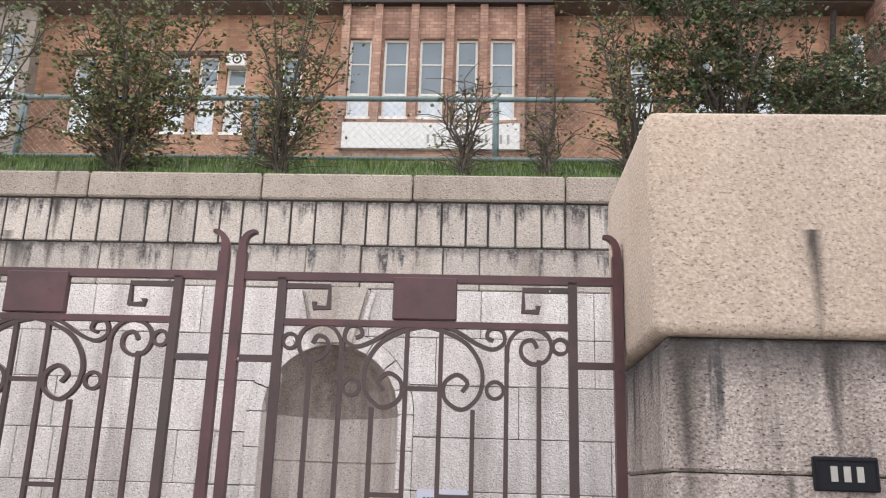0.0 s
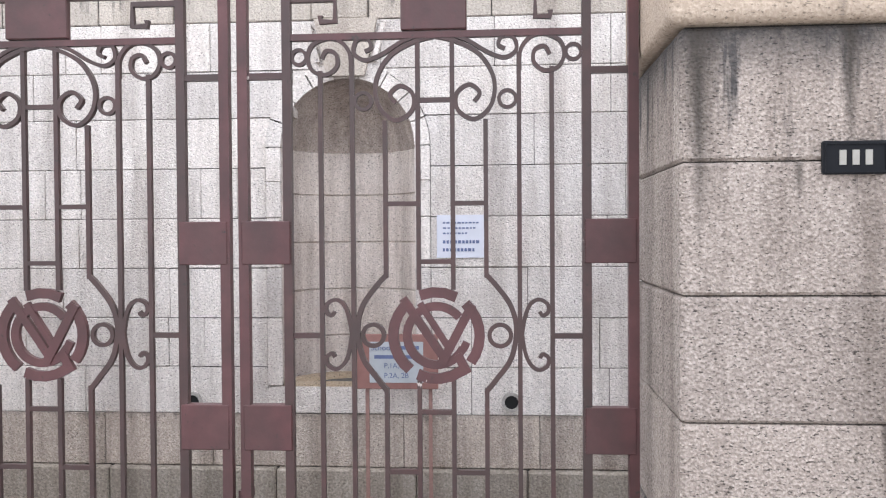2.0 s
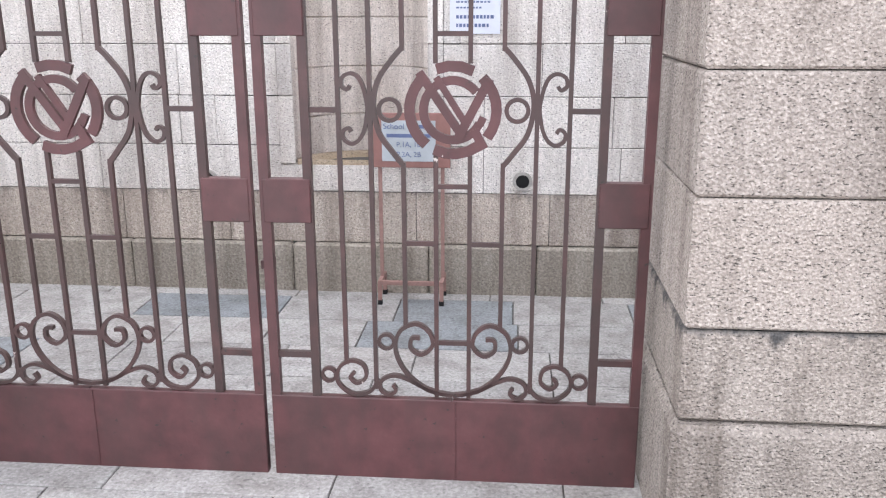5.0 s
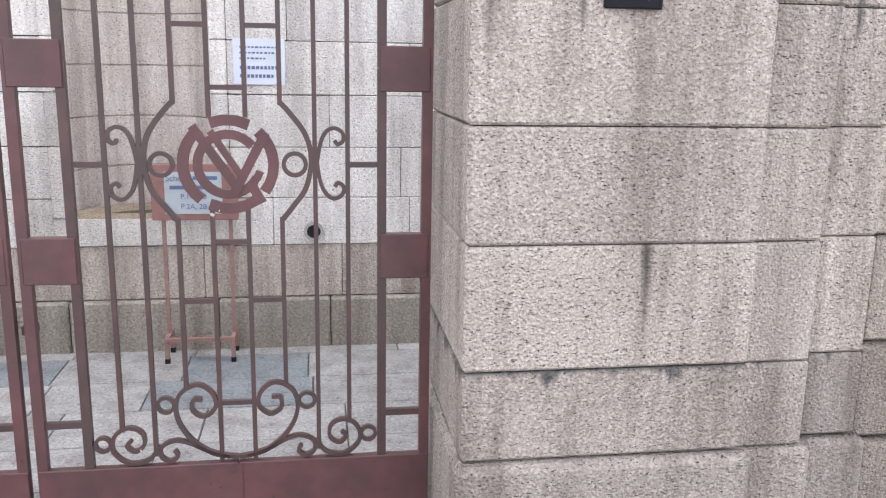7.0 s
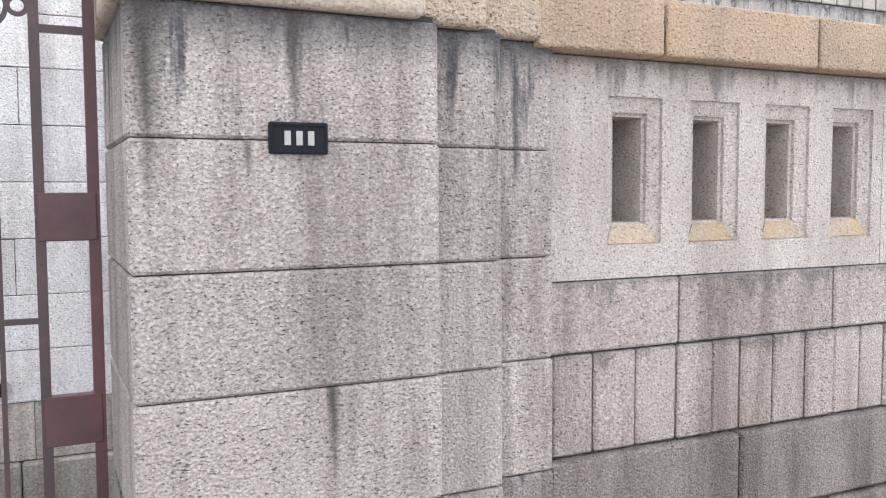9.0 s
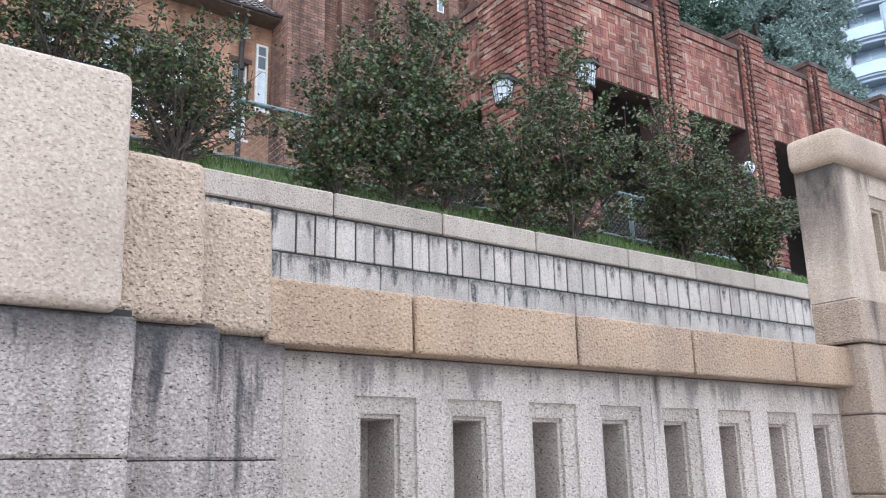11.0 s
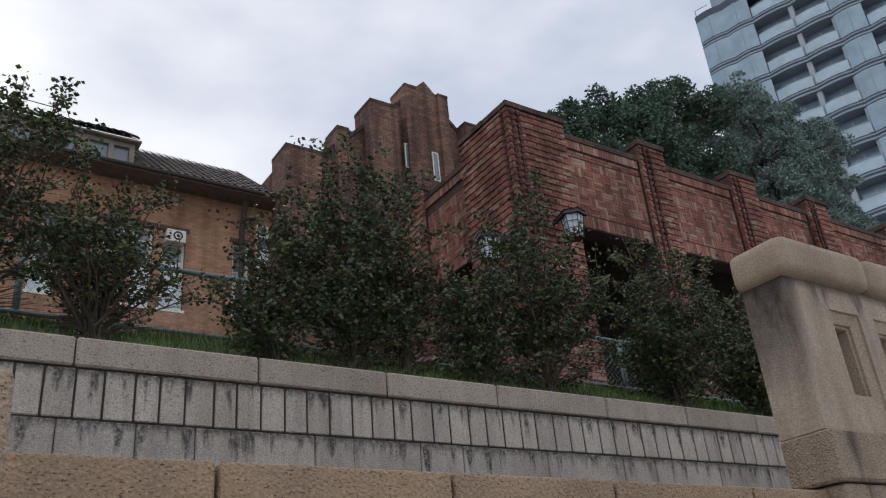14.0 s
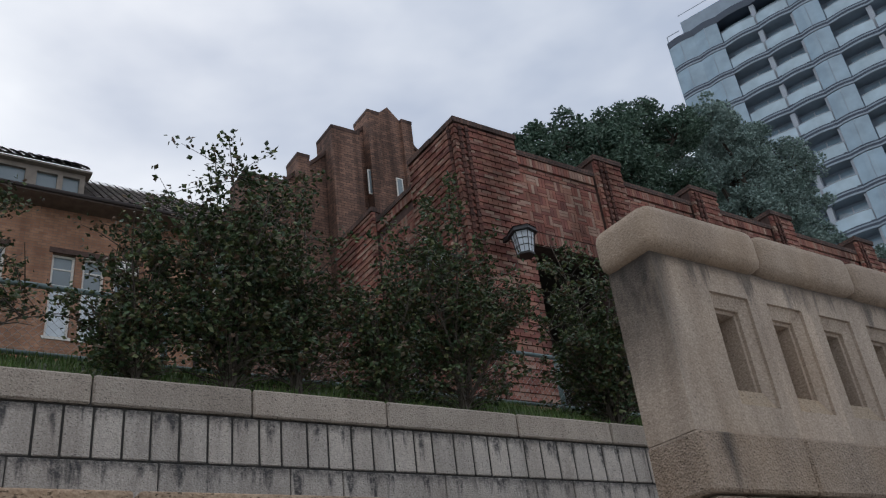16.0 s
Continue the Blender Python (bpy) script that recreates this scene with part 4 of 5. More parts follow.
    part("top_rail", Geo().box(-0.666, 0.666, -0.014, 0.014, 2.52, 2.548), M_IRON, leaf)
    part("second_rail", Geo().box(-0.505, 0.505, -0.012, 0.012, 2.362, 2.384), M_IRON, leaf)
    part("top_plate", Geo().stone(-0.112, 0.108, -0.02, 0.012, 2.388, 2.535, 0.003), M_IRON, leaf)
    part("bottom_panel", Geo().stone(-0.671, -0.001, -0.02, 0.014, -0.008, 0.318, 0.003).stone(0.001, 0.671, -0.02, 0.014, -0.008, 0.318, 0.003), M_IRON, leaf, fix=False)
    part("seam_strip", Geo().box(-0.012, 0.012, -0.0235, -0.02, 0.0, 0.316), M_IRON, leaf)
    em = part("emblem", Geo().ring(0, 1.367, 0.128, 0.163, 0.02, -0.004, 62, 112).ring(0, 1.367, 0.128, 0.163, 0.02, -0.004, 128, 232, 32).ring(0, 1.367, 0.128, 0.163, 0.02, -0.004, 244, 306).ring(0, 1.367, 0.128, 0.163, 0.02, -0.004, 322, 408, 32), M_IRON, leaf)
    part("inner_ring", Geo().ring(0, 1.367, 0.084, 0.113, 0.018, -0.004, 38, 334, 32), M_IRON, em)
    part("slanting_bar", Geo().strip([(-0.112, 1.492), (0.035, 1.277)], 0.028, 0.018, -0.006, 1).strip([(-0.055, 1.476), (0.042, 1.325)], 0.022, 0.018, -0.007, 1), M_IRON, em)
    part("slanting_bar", Geo().strip([(0.016, 1.272), (0.122, 1.472)], 0.030, 0.018, -0.010, 1), M_IRON, em)
    part("stub", Geo().strip([(0.07, 1.305), (0.105, 1.24)], 0.030, 0.018, -0.0075, 1).strip([(0.09, 1.32), (0.102, 1.345)], 0.026, 0.018, -0.0075, 1), M_IRON, em)
    return leaf


leaf = gate_leaf()
copy_thing(leaf, pose(0.136 - 1.372, GY, 0.005))
bolt = thing("drop_bolt", "thin rusty iron drop bolt rod behind the gate", "bolt", at=(-0.535, GY + 0.06, 0.0))
part("rod", Geo().tube([(0, 0, -0.11), (0, 0, 1.0)], 0.008), M_IRON, bolt)
part("keeper", Geo().box(-0.02, 0.02, -0.045, 0.012, 0.8, 0.83), M_IRON, bolt)

# ---- bank, grass, fence ----
def bank_z(x, y):
    if y < 5.78:
        return 3.80
    t = min(1.0, (y - 5.78) / 1.65)
    return 3.80 + 0.90 * t ** 0.8 + 0.03 * noise.noise(Vector((x * 1.3, y * 1.3, 0)))


g = Geo()
nx, ny = 60, 14
ys = [5.7 + 1.9 * j / (ny - 1) for j in range(ny)] + [60.0]
for j, y in enumerate(ys):
    for i in range(nx):
        x = -6 + 20.0 * i / (nx - 1) if y < 59 else -60 + 150 * i / (nx - 1)
        g.v.append((x, y, bank_z(x, y) if y < 59 else 4.7))
g.f += [(j * nx + i, j * nx + i + 1, (j + 1) * nx + i + 1, (j + 1) * nx + i) for j in range(len(ys) - 1) for i in range(nx - 1)]
tagged(part("bank", g, M_EARTH, None, smooth=True, fix=False), "grassy soil bank behind the retaining wall", "bank", kind="structure")
g = Geo()
for i in range(34000):
    x, y = rnd.uniform(-4.6, 12.5), 5.76 + 1.75 * rnd.random()
    z = bank_z(x, y) - 0.01
    h, a, w = rnd.uniform(0.035, 0.10), rnd.uniform(0, 6.28), rnd.uniform(0.004, 0.009)
    dx, dy = math.cos(a), math.sin(a)
    k = h * rnd.uniform(0.1, 0.7)
    g.add([(x - dy * w, y + dx * w, z), (x + dy * w, y - dx * w, z), (x + dx * k, y + dy * k, z + h)], [(0, 1, 2)])
tagged(part("grass", g, M_GRASS, None, fix=False), "short green grass with straw-coloured blades on the bank", "grass", kind="stuff")

fence = thing("fence", "grey-green pipe fence with sagging chain-link wire on the bank", "fence", at=(0, 7.42, 4.70))
FX0, FX1 = -5.4, 13.0
part("top_rail", Geo().tube([(FX0, 0, 0.64), (FX1, 0, 0.66)], 0.026, n=8), M_FENCE, fence, smooth=True)
part("bottom_rail", Geo().tube([(FX0, 0, 0.04), (FX1, 0, 0.06)], 0.022, n=8), M_FENCE, fence, smooth=True)
for k in range(7):
    x = -4.14 + 2.267 * k
    part("post", Geo().tube([(x, 0.01, -0.08), (x, 0.01, 0.68)], 0.03, n=8), M_FENCE, fence, smooth=True)
g = Geo()
xx = FX0
while xx < FX1 - 0.6:
    for s in (1, -1):
        x0, x1 = (xx, xx + 0.58) if s > 0 else (xx + 0.58, xx)
        g.add([(x0 - 0.0016, -0.028 * s, 0.05), (x0 + 0.0016, -0.028 * s, 0.05), (x1 + 0.0016, -0.028 * s, 0.63), (x1 - 0.0016, -0.028 * s, 0.63),
               (x0, -0.028 * s - 0.002, 0.05), (x1, -0.028 * s - 0.002, 0.63)], [(0, 1, 2, 3), (0, 4, 5, 3), (1, 2, 5, 4)])
    xx += 0.075
tagged(part("chain_link", g, M_WIRE, fence, "galvanised wire", fix=False), kind="stuff")


# ---- shrubs ----
def leaf_at(g, p, direction, size, r):
    """One folded, pointed leaf."""
    d = direction.normalized()
    side = d.cross(Vector((r.uniform(-1, 1), r.uniform(-1, 1), r.uniform(-0.2, 1)))).normalized()
    up = side.cross(d)
    w = size * r.uniform(0.30, 0.42)
    a, b = p, p + d * size
    m = p + d * size * 0.5 - up * size * 0.06
    g.add([a, m + side * w + up * w * 0.35, b, m - side * w + up * w * 0.35, m], [(0, 1, 4), (1, 2, 4), (2, 3, 4), (3, 0, 4)])


def shrub(x, y, h, spread, seed, label, stems=11, leaves=2600, size=0.062, tall=0, bare=0.32):
    r = random.Random(seed)
    z = bank_z(x, y) - 0.03
    bush = thing("shrub", label, "shrub", "shrubs on the bank", at=(x, y, z))
    tips, sg, lg = [], Geo(), Geo()
    for k in range(stems):
        a = 6.283 * k / stems + r.uniform(-0.4, 0.4)
        out = spread * r.uniform(0.25, 1.0)
        top = h * (1.0 - 0.35 * (out / spread) ** 2) * r.uniform(0.75, 1.05)
        top *= r.choice((0.58, 0.8, 1.0, 1.1))
        pts = []
        for i in range(6):
            t = i / 5
            pts.append((out * t ** 1.4 * math.cos(a) + r.uniform(-0.04, 0.04), out * 0.75 * t ** 1.4 * math.sin(a) + r.uniform(-0.04, 0.04), top * t))
        sg.tube(pts, r.uniform(0.012, 0.02), 0.004, 5)
        for i in range(1, 6):
            for q in range(4):
                p, e = Vector(pts[i]), Vector(pts[i - 1])
                b = p.lerp(e, r.random())
                d = Vector((r.gauss(0, 1), r.gauss(0, 0.8), r.uniform(0.0, 1.1))).normalized()
                L = r.uniform(0.14, 0.36) * h / 1.3
                end = b + d * L
                if end.z < 0.06:
                    end.z = 0.06
                sg.tube([tuple(b), tuple(b.lerp(end, 0.5) + Vector((0, 0, 0.02))), tuple(end)], 0.005, 0.002, 4)
                if end.z > h * bare * r.uniform(0.1, 1.0):
                    tips.append((b, end))
        tips.append((Vector(pts[-2]), Vector(pts[-1])))
    for k in range(tall):
        a = r.uniform(0, 6.28)
        p0 = Vector((0.3 * spread * math.cos(a), 0.3 * spread * math.sin(a), h * 0.75))
        p1 = p0 + Vector((r.uniform(-0.1, 0.1), 0, h * r.uniform(0.26, 0.42)))
        sg.tube([tuple(p0), tuple(p0.lerp(p1, 0.5)), tuple(p1)], 0.006, 0.003, 4)
        tips += [(p0.lerp(p1, u), p0.lerp(p1, u + 0.3)) for u in (0.1, 0.3, 0.5, 0.7)]
    per = max(1, leaves // len(tips))
    for b, e in tips:
        for i in range(int((1.5 if x < 1.6 else 2.1) * per * r.choice((0.2, 0.6, 1.0, 1.0, 1.5)))):
            p = b.lerp(e, 1.12 - 0.75 * r.random() ** 1.6) + Vector((r.gauss(0, 0.038), r.gauss(0, 0.038), r.gauss(0, 0.03)))
            leaf_at(lg, p, Vector((r.gauss(0, 1), r.gauss(0, 1), r.uniform(-0.5, 0.7))), size * r.uniform(0.42, 0.86), r)
    tagged(part("stem", sg, M_BARK, bush, "thin grey-brown stems", fix=False), kind="stuff")
    tagged(part("foliage", lg, M_LEAF2 if x < 1.6 else M_LEAF, bush, "dark green leaves with some yellow and red ones", fix=False), kind="stuff")


G = "dense dark green shrub with many thin stems on the bank"
S = "sparse yellowing shrub with bare twigs on the bank"
shrub(-2.60, 6.35, 1.95, 0.80, 1, G, 16, 5200)
shrub(-3.95, 6.5, 1.70, 0.50, 2, S, 9, 1500)
shrub(-1.29, 6.30, 1.65, 0.56, 3, S, 13, 2300, 0.056, 1)
shrub(0.14, 6.40, 1.25, 0.30, 4, S, 7, 300, 0.05)
shrub(0.79, 6.38, 0.80, 0.20, 5, S, 5, 220, 0.05)
shrub(1.45, 6.45, 1.65, 0.55, 6, S, 10, 1600, 0.058)
shrub(2.25, 6.45, 1.98, 0.85, 7, G, 16, 5000, 0.064, 1, 0.95)
shrub(3.05, 6.30, 1.40, 0.75, 8, G, 22, 3600, 0.058, 1, 0.85)
shrub(4.38, 6.22, 1.30, 0.48, 9, G, 12, 2900, 0.064, 2)
shrub(5.10, 6.30, 2.08, 0.66, 10, G, 16, 5600, 0.072, 1)
shrub(5.70, 6.45, 1.80, 0.45, 15, G, 12, 3600, 0.068, 1)
shrub(6.42, 6.25, 1.25, 0.45, 11, S, 13, 3200, 0.066)
shrub(7.22, 6.28, 2.10, 0.95, 12, G, 15, 5600, 0.070, 1)
shrub(9.0, 6.25, 1.86, 1.05, 13, G, 18, 6600, 0.074, 0, 0.35)
shrub(10.4, 6.30, 1.35, 0.9, 14, S, 16, 5000, 0.072)

# ---- old school building ----
school = thing("school_building", "orange brick school with cream windows and brown stepped gable", "building", at=(0, 0, 4.69))


def sub(name, geo, mat, parent, label="", smooth=False, fix=True):
    """A part of the school, given in world heights."""
    geo.v = [(x, y, z - 4.69) for x, y, z in geo.v]
    return part(name, geo, mat, parent, label, smooth, fix)


def pierced(x0, x1, z0, z1, y0, y1, holes):
    """A wall with rectangular openings through it."""
    xs = sorted({x0, x1, *[h[i] for h in holes for i in (0, 1)]})
    zs = sorted({z0, z1, *[h[i] for h in holes for i in (2, 3)]})
    out = Geo()
    for a, b in zip(xs, xs[1:]):
        for c, d in zip(zs, zs[1:]):
            mx, mz = (a + b) / 2, (c + d) / 2
            if not any(h[0] < mx < h[1] and h[2] < mz < h[3] for h in holes):
                out.box(a, b, y0, y1, c, d)
    bm = bmesh.new()
    vs = [bm.verts.new(p) for p in out.v]
    for f in out.f:
        bm.faces.new([vs[i] for i in f])
    bmesh.ops.remove_doubles(bm, verts=bm.verts[:], dist=0.0005)
    shared = {}
    for f in bm.faces:
        shared.setdefault(tuple(round(c, 3) for c in f.calc_center_median()), []).append(f)
    bmesh.ops.delete(bm, geom=[f for fs in shared.values() if len(fs) > 1 for f in fs], context="FACES_ONLY")
    bm.verts.index_update()
    done = Geo()
    done.v, done.f = [tuple(v.co) for v in bm.verts], [tuple(v.index for v in f.verts) for f in bm.faces]
    bm.free()
    return done


def window(x0, x1, z0, z1, y, parent, curtain=True, transom=0.62):
    fr = Geo()
    w = 0.07
    zt = z0 + (z1 - z0) * transom
    fr.box(x0, x0 + w, y, y + 0.08, z0, z1).box(x1 - w, x1, y, y + 0.08, z0, z1)
    fr.box(x0 + w, x1 - w, y, y + 0.08, z0, z0 + w).box(x0 + w, x1 - w, y, y + 0.08, z1 - w, z1).box(x0 + w, x1 - w, y + 0.005, y + 0.075, zt - 0.04, zt + 0.04)
    zu = zt + (z1 - zt) * 0.55
    fr.box(x0 + w, x1 - w, y + 0.01, y + 0.07, zu - 0.02, zu + 0.02)
    ob = sub("window", fr, M_FRAME, parent, "cream painted window frame", fix=False)
    sub("pane", Geo().box(x0 + w, x1 - w, y + 0.035, y + 0.045, zt, z1 - w), M_PANE, ob, fix=False)
    sub("pane", Geo().box(x0 + w, x1 - w, y + 0.036, y + 0.046, z0 + w, zt), M_CURTAIN if curtain else M_PANE, ob, "pale curtained pane", fix=False)
    sub("sill", Geo().box(x0 - 0.06, x1 + 0.06, y - 0.16, y + 0.02, z0 - 0.08, z0), M_FRAME, ob, fix=False)


BY = 23.5
wl_x = [(-12.6, -11.9), (-9.64, -8.94), (-8.66, -8.04), (-7.78, -7.16), (-6.1, -5.45), (4.50, 5.14), (6.33, 6.95), (7.16, 7.76), (8.02, 8.72), (10.2, 10.75)]
holes = [(a, b, 11.9, 14.45) for a, b in wl_x] + [(-12.6, -11.9, 7.2, 9.6), (-9.64, -8.94, 7.2, 9.6), (6.33, 6.95, 7.2, 9.6), (8.02, 8.72, 7.2, 9.6)]
sub("wall", pierced(-16.0, 11.6, 4.69, 16.05, BY, BY + 0.35, holes), M_ORANGE, school, "orange brick wall", fix=False)
for h in holes:
    window(*h, BY + 0.14, school, True)
    sub("lintel", Geo().box(h[0] - 0.1, h[1] + 0.1, BY - 0.03, BY + 0.02, h[3], h[3] + 0.16), M_STONETRIM, school, fix=False)
bay_x = [(-3.95, -3.27), (-2.90, -2.16), (-1.82, -1.09), (-0.72, -0.08), (0.30, 1.02)]
bay = [(a, b, 12.25, 14.82) for a, b in bay_x]
sub("bay_wall", pierced(-4.2, 2.2, 4.69, 21.0, BY - 0.45, BY, bay), M_BAY, school, "brick bay with tall windows", fix=False)
for h in bay:
    window(*h, BY - 0.32, school, True, 0.30)
for a in (-4.2, -3.22, -2.12, -1.05, -0.04, 1.06):
    sub("pilaster", Geo().box(a + 0.02, a + 0.25, BY - 0.60, BY - 0.45, 11.2, 21.0), M_BAY, school, fix=False)
sub("pilaster", Geo().box(1.4, 2.2, BY - 0.55, BY - 0.45, 4.69, 21.0), M_GABLE, school, fix=False)
sgn = sub("sign_panel", Geo().box(-3.98, 1.17, BY - 0.62, BY - 0.45, 11.2, 12.0), M_SIGNWHITE, school, "white panel with dark letters")
for k in range(12):
    x = -1.5 + 0.21 * k
    sub("letter_bar", Geo().box(x, x + 0.07, BY - 0.63, BY - 0.618, 11.36, 11.64), M_CEMENT, sgn, fix=False)
wing = (-14.75, -14.1, 11.6, 15.2)
sub("wing_wall", pierced(-19.0, -13.75, 4.69, 17.2, BY - 0.5, BY, [wing]), M_ATTIC, school, "grey-brown rendered side wing", fix=False)
window(*wing, BY - 0.38, school, True)
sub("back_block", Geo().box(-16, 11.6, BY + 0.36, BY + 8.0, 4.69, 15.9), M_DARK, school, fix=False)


def tiled_roof(x0, x1, ye, ze, yr, zr):
    """Rows of curved roof tiles from the eave up to the ridge."""
    out = Geo()
    L = math.hypot(yr - ye, zr - ze)
    rows, n = int(L / 0.30), int((x1 - x0) / 0.26)
    uy, uz = (yr - ye) / L, (zr - ze) / L
    for r_ in range(rows):
        for c in range(n):
            xa = x0 + c * 0.26
            v = []
            for (s, lift) in ((r_ * 0.30 - 0.03, 0.035), (r_ * 0.30 + 0.30, 0.0)):
                for k in range(5):
                    a = math.pi * k / 4
                    hgt = lift + 0.075 * math.sin(a) * (1 if k not in (0, 4) else 0)
                    v.append((xa + 0.26 * k / 4, ye + uy * s - uz * hgt, ze + uz * s + uy * hgt))
            out.add(v, [(k, k + 1, k + 6, k + 5) for k in range(4)])
    out.add([(x0, ye + uz * 0.015, ze - uy * 0.015), (x1, ye + uz * 0.015, ze - uy * 0.015), (x1, yr + uz * 0.015, zr - uy * 0.015), (x0, yr + uz * 0.015, zr - uy * 0.015)], [(0, 1, 2, 3)])
    return out


tagged(sub("roof_tiles", tiled_roof(6.95, 11.5, 22.75, 16.0, 26.6, 19.05), M_TILE, school, "dark brown pantile roof", fix=False), kind="stuff")
tagged(sub("roof_tiles", tiled_roof(-16.0, -4.2, 22.75, 16.0, 25.4, 18.1), M_TILE, school, "dark brown pantile roof", fix=False), kind="stuff")
tagged(sub("roof_tiles", tiled_roof(2.3, 7.05, 22.82, 16.97, 25.4, 18.8), M_TILE, school, "dark brown pantile roof", fix=False), kind="stuff")
for x0, x1 in ((-16.0, -4.2), (2.2, 11.5)):
    sub("eave", Geo().box(x0, x1, 22.72, 23.6, 15.86, 15.98), M_SOFFIT, school, fix=False)
    sub("gutter", Geo().tube([(x0, 22.68, 15.95), (x1, 22.68, 15.95)], 0.065, n=8), M_EAVE, school)
sub("roof_deck", Geo().prism([(-16, 15.9), (11.5, 15.9), (11.5, 15.98), (-16, 15.98)], 22.8, 31.5), M_EAVE, school)
attic = [(3.5, 4.2, 16.2, 16.75), (4.6, 5.3, 16.2, 16.75), (5.6, 6.15, 16.2, 16.75), (6.3, 6.75, 16.2, 16.75)]
sub("attic_wall", pierced(2.2, 6.9, 15.98, 16.95, 23.05, 23.3, attic), M_ATTIC, school, "cream attic storey", fix=False)
for a, b, c, d in attic:
    sub("pane", Geo().box(a, b, 23.15, 23.17, c, d), M_PANE, school, fix=False)
sub("attic_side", Geo().box(6.8, 6.9, 23.3, 26.0, 16.0, 16.95).box(2.2, 7.05, 22.86, 23.35, 16.90, 16.96), M_ATTIC, school, fix=False)
sub("downpipe", Geo().tube([(10.45, 23.4, 4.7), (10.45, 23.4, 14.9), (10.45, 23.1, 15.8)], 0.09, n=8), M_EAVE, school)

# stepped gable
GYF = 22.8
slits = [(16.22, 16.50, 18.25, 19.30), (17.42, 17.70, 18.0, 19.25)]
sub("gable_wall", Geo().prism([(11.5, 4.69), (23.1, 4.69), (23.1, 17.6), (22.0, 17.8), (17.35, 22.25), (13.0, 18.0), (11.5, 17.6)], GYF, GYF + 0.6), M_GABLE, school, "brown brick gable")
sub("gable_side", Geo().box(11.5, 11.9, GYF + 0.6, 31.0, 4.69, 17.4), M_GABLE, school, fix=False)
for x0, x1, zt, out in ((11.46, 12.75, 17.68, 0.55), (13.5, 13.95, 19.15, 0.3), (14.72, 15.85, 20.52, 0.6), (16.35, 16.85, 21.85, 0.45), (17.85, 18.3, 21.85, 0.45), (18.9, 20.0, 20.75, 0.6), (20.7, 21.2, 19.15, 0.3), (21.9, 23.1, 17.95, 0.55)):
    sub("buttress", Geo().box(x0, x1, GYF - out, GYF + 0.62, 4.69, zt), M_GABLE, school, fix=False)
    sub("buttress_cap", Geo().box(x0 - 0.012, x1 + 0.012, GYF - out - 0.012, GYF + 0.632, zt, zt + 0.14), M_SOOT, school, fix=False)
sub("gable_peak", Geo().prism([(16.85, 17.0), (17.85, 17.0), (17.85, 22.0), (17.35, 22.5), (16.85, 22.0)], GYF - 0.30, GYF + 0.6), M_GABLE, school)
for s in (-1, 1):
    sub("gable_coping", Geo().prism([(17.35 + s * 0.0, 22.28), (17.35 + s * 4.4, 17.95), (17.35 + s * 4.4, 18.12), (17.35, 22.45)], GYF - 0.06, GYF + 0.66), M_STONETRIM, school)
for a, b, c, d in slits:
    sl = sub("window", Geo().box(a, b, GYF - 0.33, GYF - 0.29, c, d), M_FRAME, school, "narrow cream slit window", fix=False)
    sub("pane", Geo().box(a + 0.05, b - 0.05, GYF - 0.34, GYF - 0.331, c + 0.05, d - 0.05), M_PANE, sl, fix=False)
window(10.95, 11.35, 12.9, 15.2, BY - 0.1, school, True)



def air_conditioner(x, z):
    """A window unit: case, round fan grille, side louvres."""
    ac = thing("air_conditioner", "white window air conditioner with a round fan grille", "air conditioner", "window air conditioners", at=(x, BY - 0.06, z))
    part("case", Geo().stone(-0.29, 0.29, -0.16, 0.19, -0.20, 0.20, 0.02), M_FRAME, ac, fix=False)
    part("fan_grille", Geo().ring(0.05, 0.0, 0.10, 0.145, 0.02, -0.168, n=24), M_LANTERN, ac)
    part("hub", Geo().disc(0.05, -0.172, 0.0, 0.045, 0.012), M_LANTERN, ac)
    for q in range(4):
        part("louvre", Geo().box(-0.25, -0.14, -0.166, -0.158, -0.13 + 0.08 * q, -0.10 + 0.08 * q), M_COLUMN, ac, fix=False)


air_conditioner(-7.47, 14.22)
air_conditioner(8.37, 14.22)

# ---- brick porch ----
PX, PY = 11.5, 11.25
porch = thing("brick_porch", "red-brown brick porch with basket-weave parapet panels and pilasters", "building", at=(0, 0, 4.69))
piers = [(11.5, 13.05, 12.24), (15.3, 16.12, 12.38), (18.45, 19.4, 12.38), (21.5, 22.4, 12.38), (25.3, 26.2, 12.38), (29.0, 29.9, 12.38)]
core = Geo()
for (a, b, zt) in piers:
    core.box(a + 0.02, b - 0.02, PY + 0.02, PY + 0.75, 4.69, zt - 0.1)
for (a, b, _), (c, d, _) in zip(piers, piers[1:]):
    core.box(b - 0.02, c + 0.02, PY + 0.14, PY + 0.55, 9.72, 11.80)
sideP = [(11.25, 12.95, 12.24), (14.6, 16.4, 12.05)]
core.box(PX + 0.02, PX + 0.75, 12.0, 12.93, 4.69, 12.14).box(PX + 0.02, PX + 0.75, 14.62, 16.4, 4.69, 11.95)
core.box(PX + 0.14, PX + 0.55, 12.93, 14.62, 9.45, 11.60)
sub("brick_core", core, M_BRICKJOINT, porch, "recessed mortar", fix=False)
# inner walls and ceiling: the porch's shade is put into their colour
sub("porch_back", Geo().box(PX + 0.3, 30.0, 16.5, 16.7, 4.69, 11.5).box(29.8, 30.0, 11.9, 16.5, 4.69, 11.5), M_DARK, porch, "inner wall coloured dark for the porch's shade", fix=False)
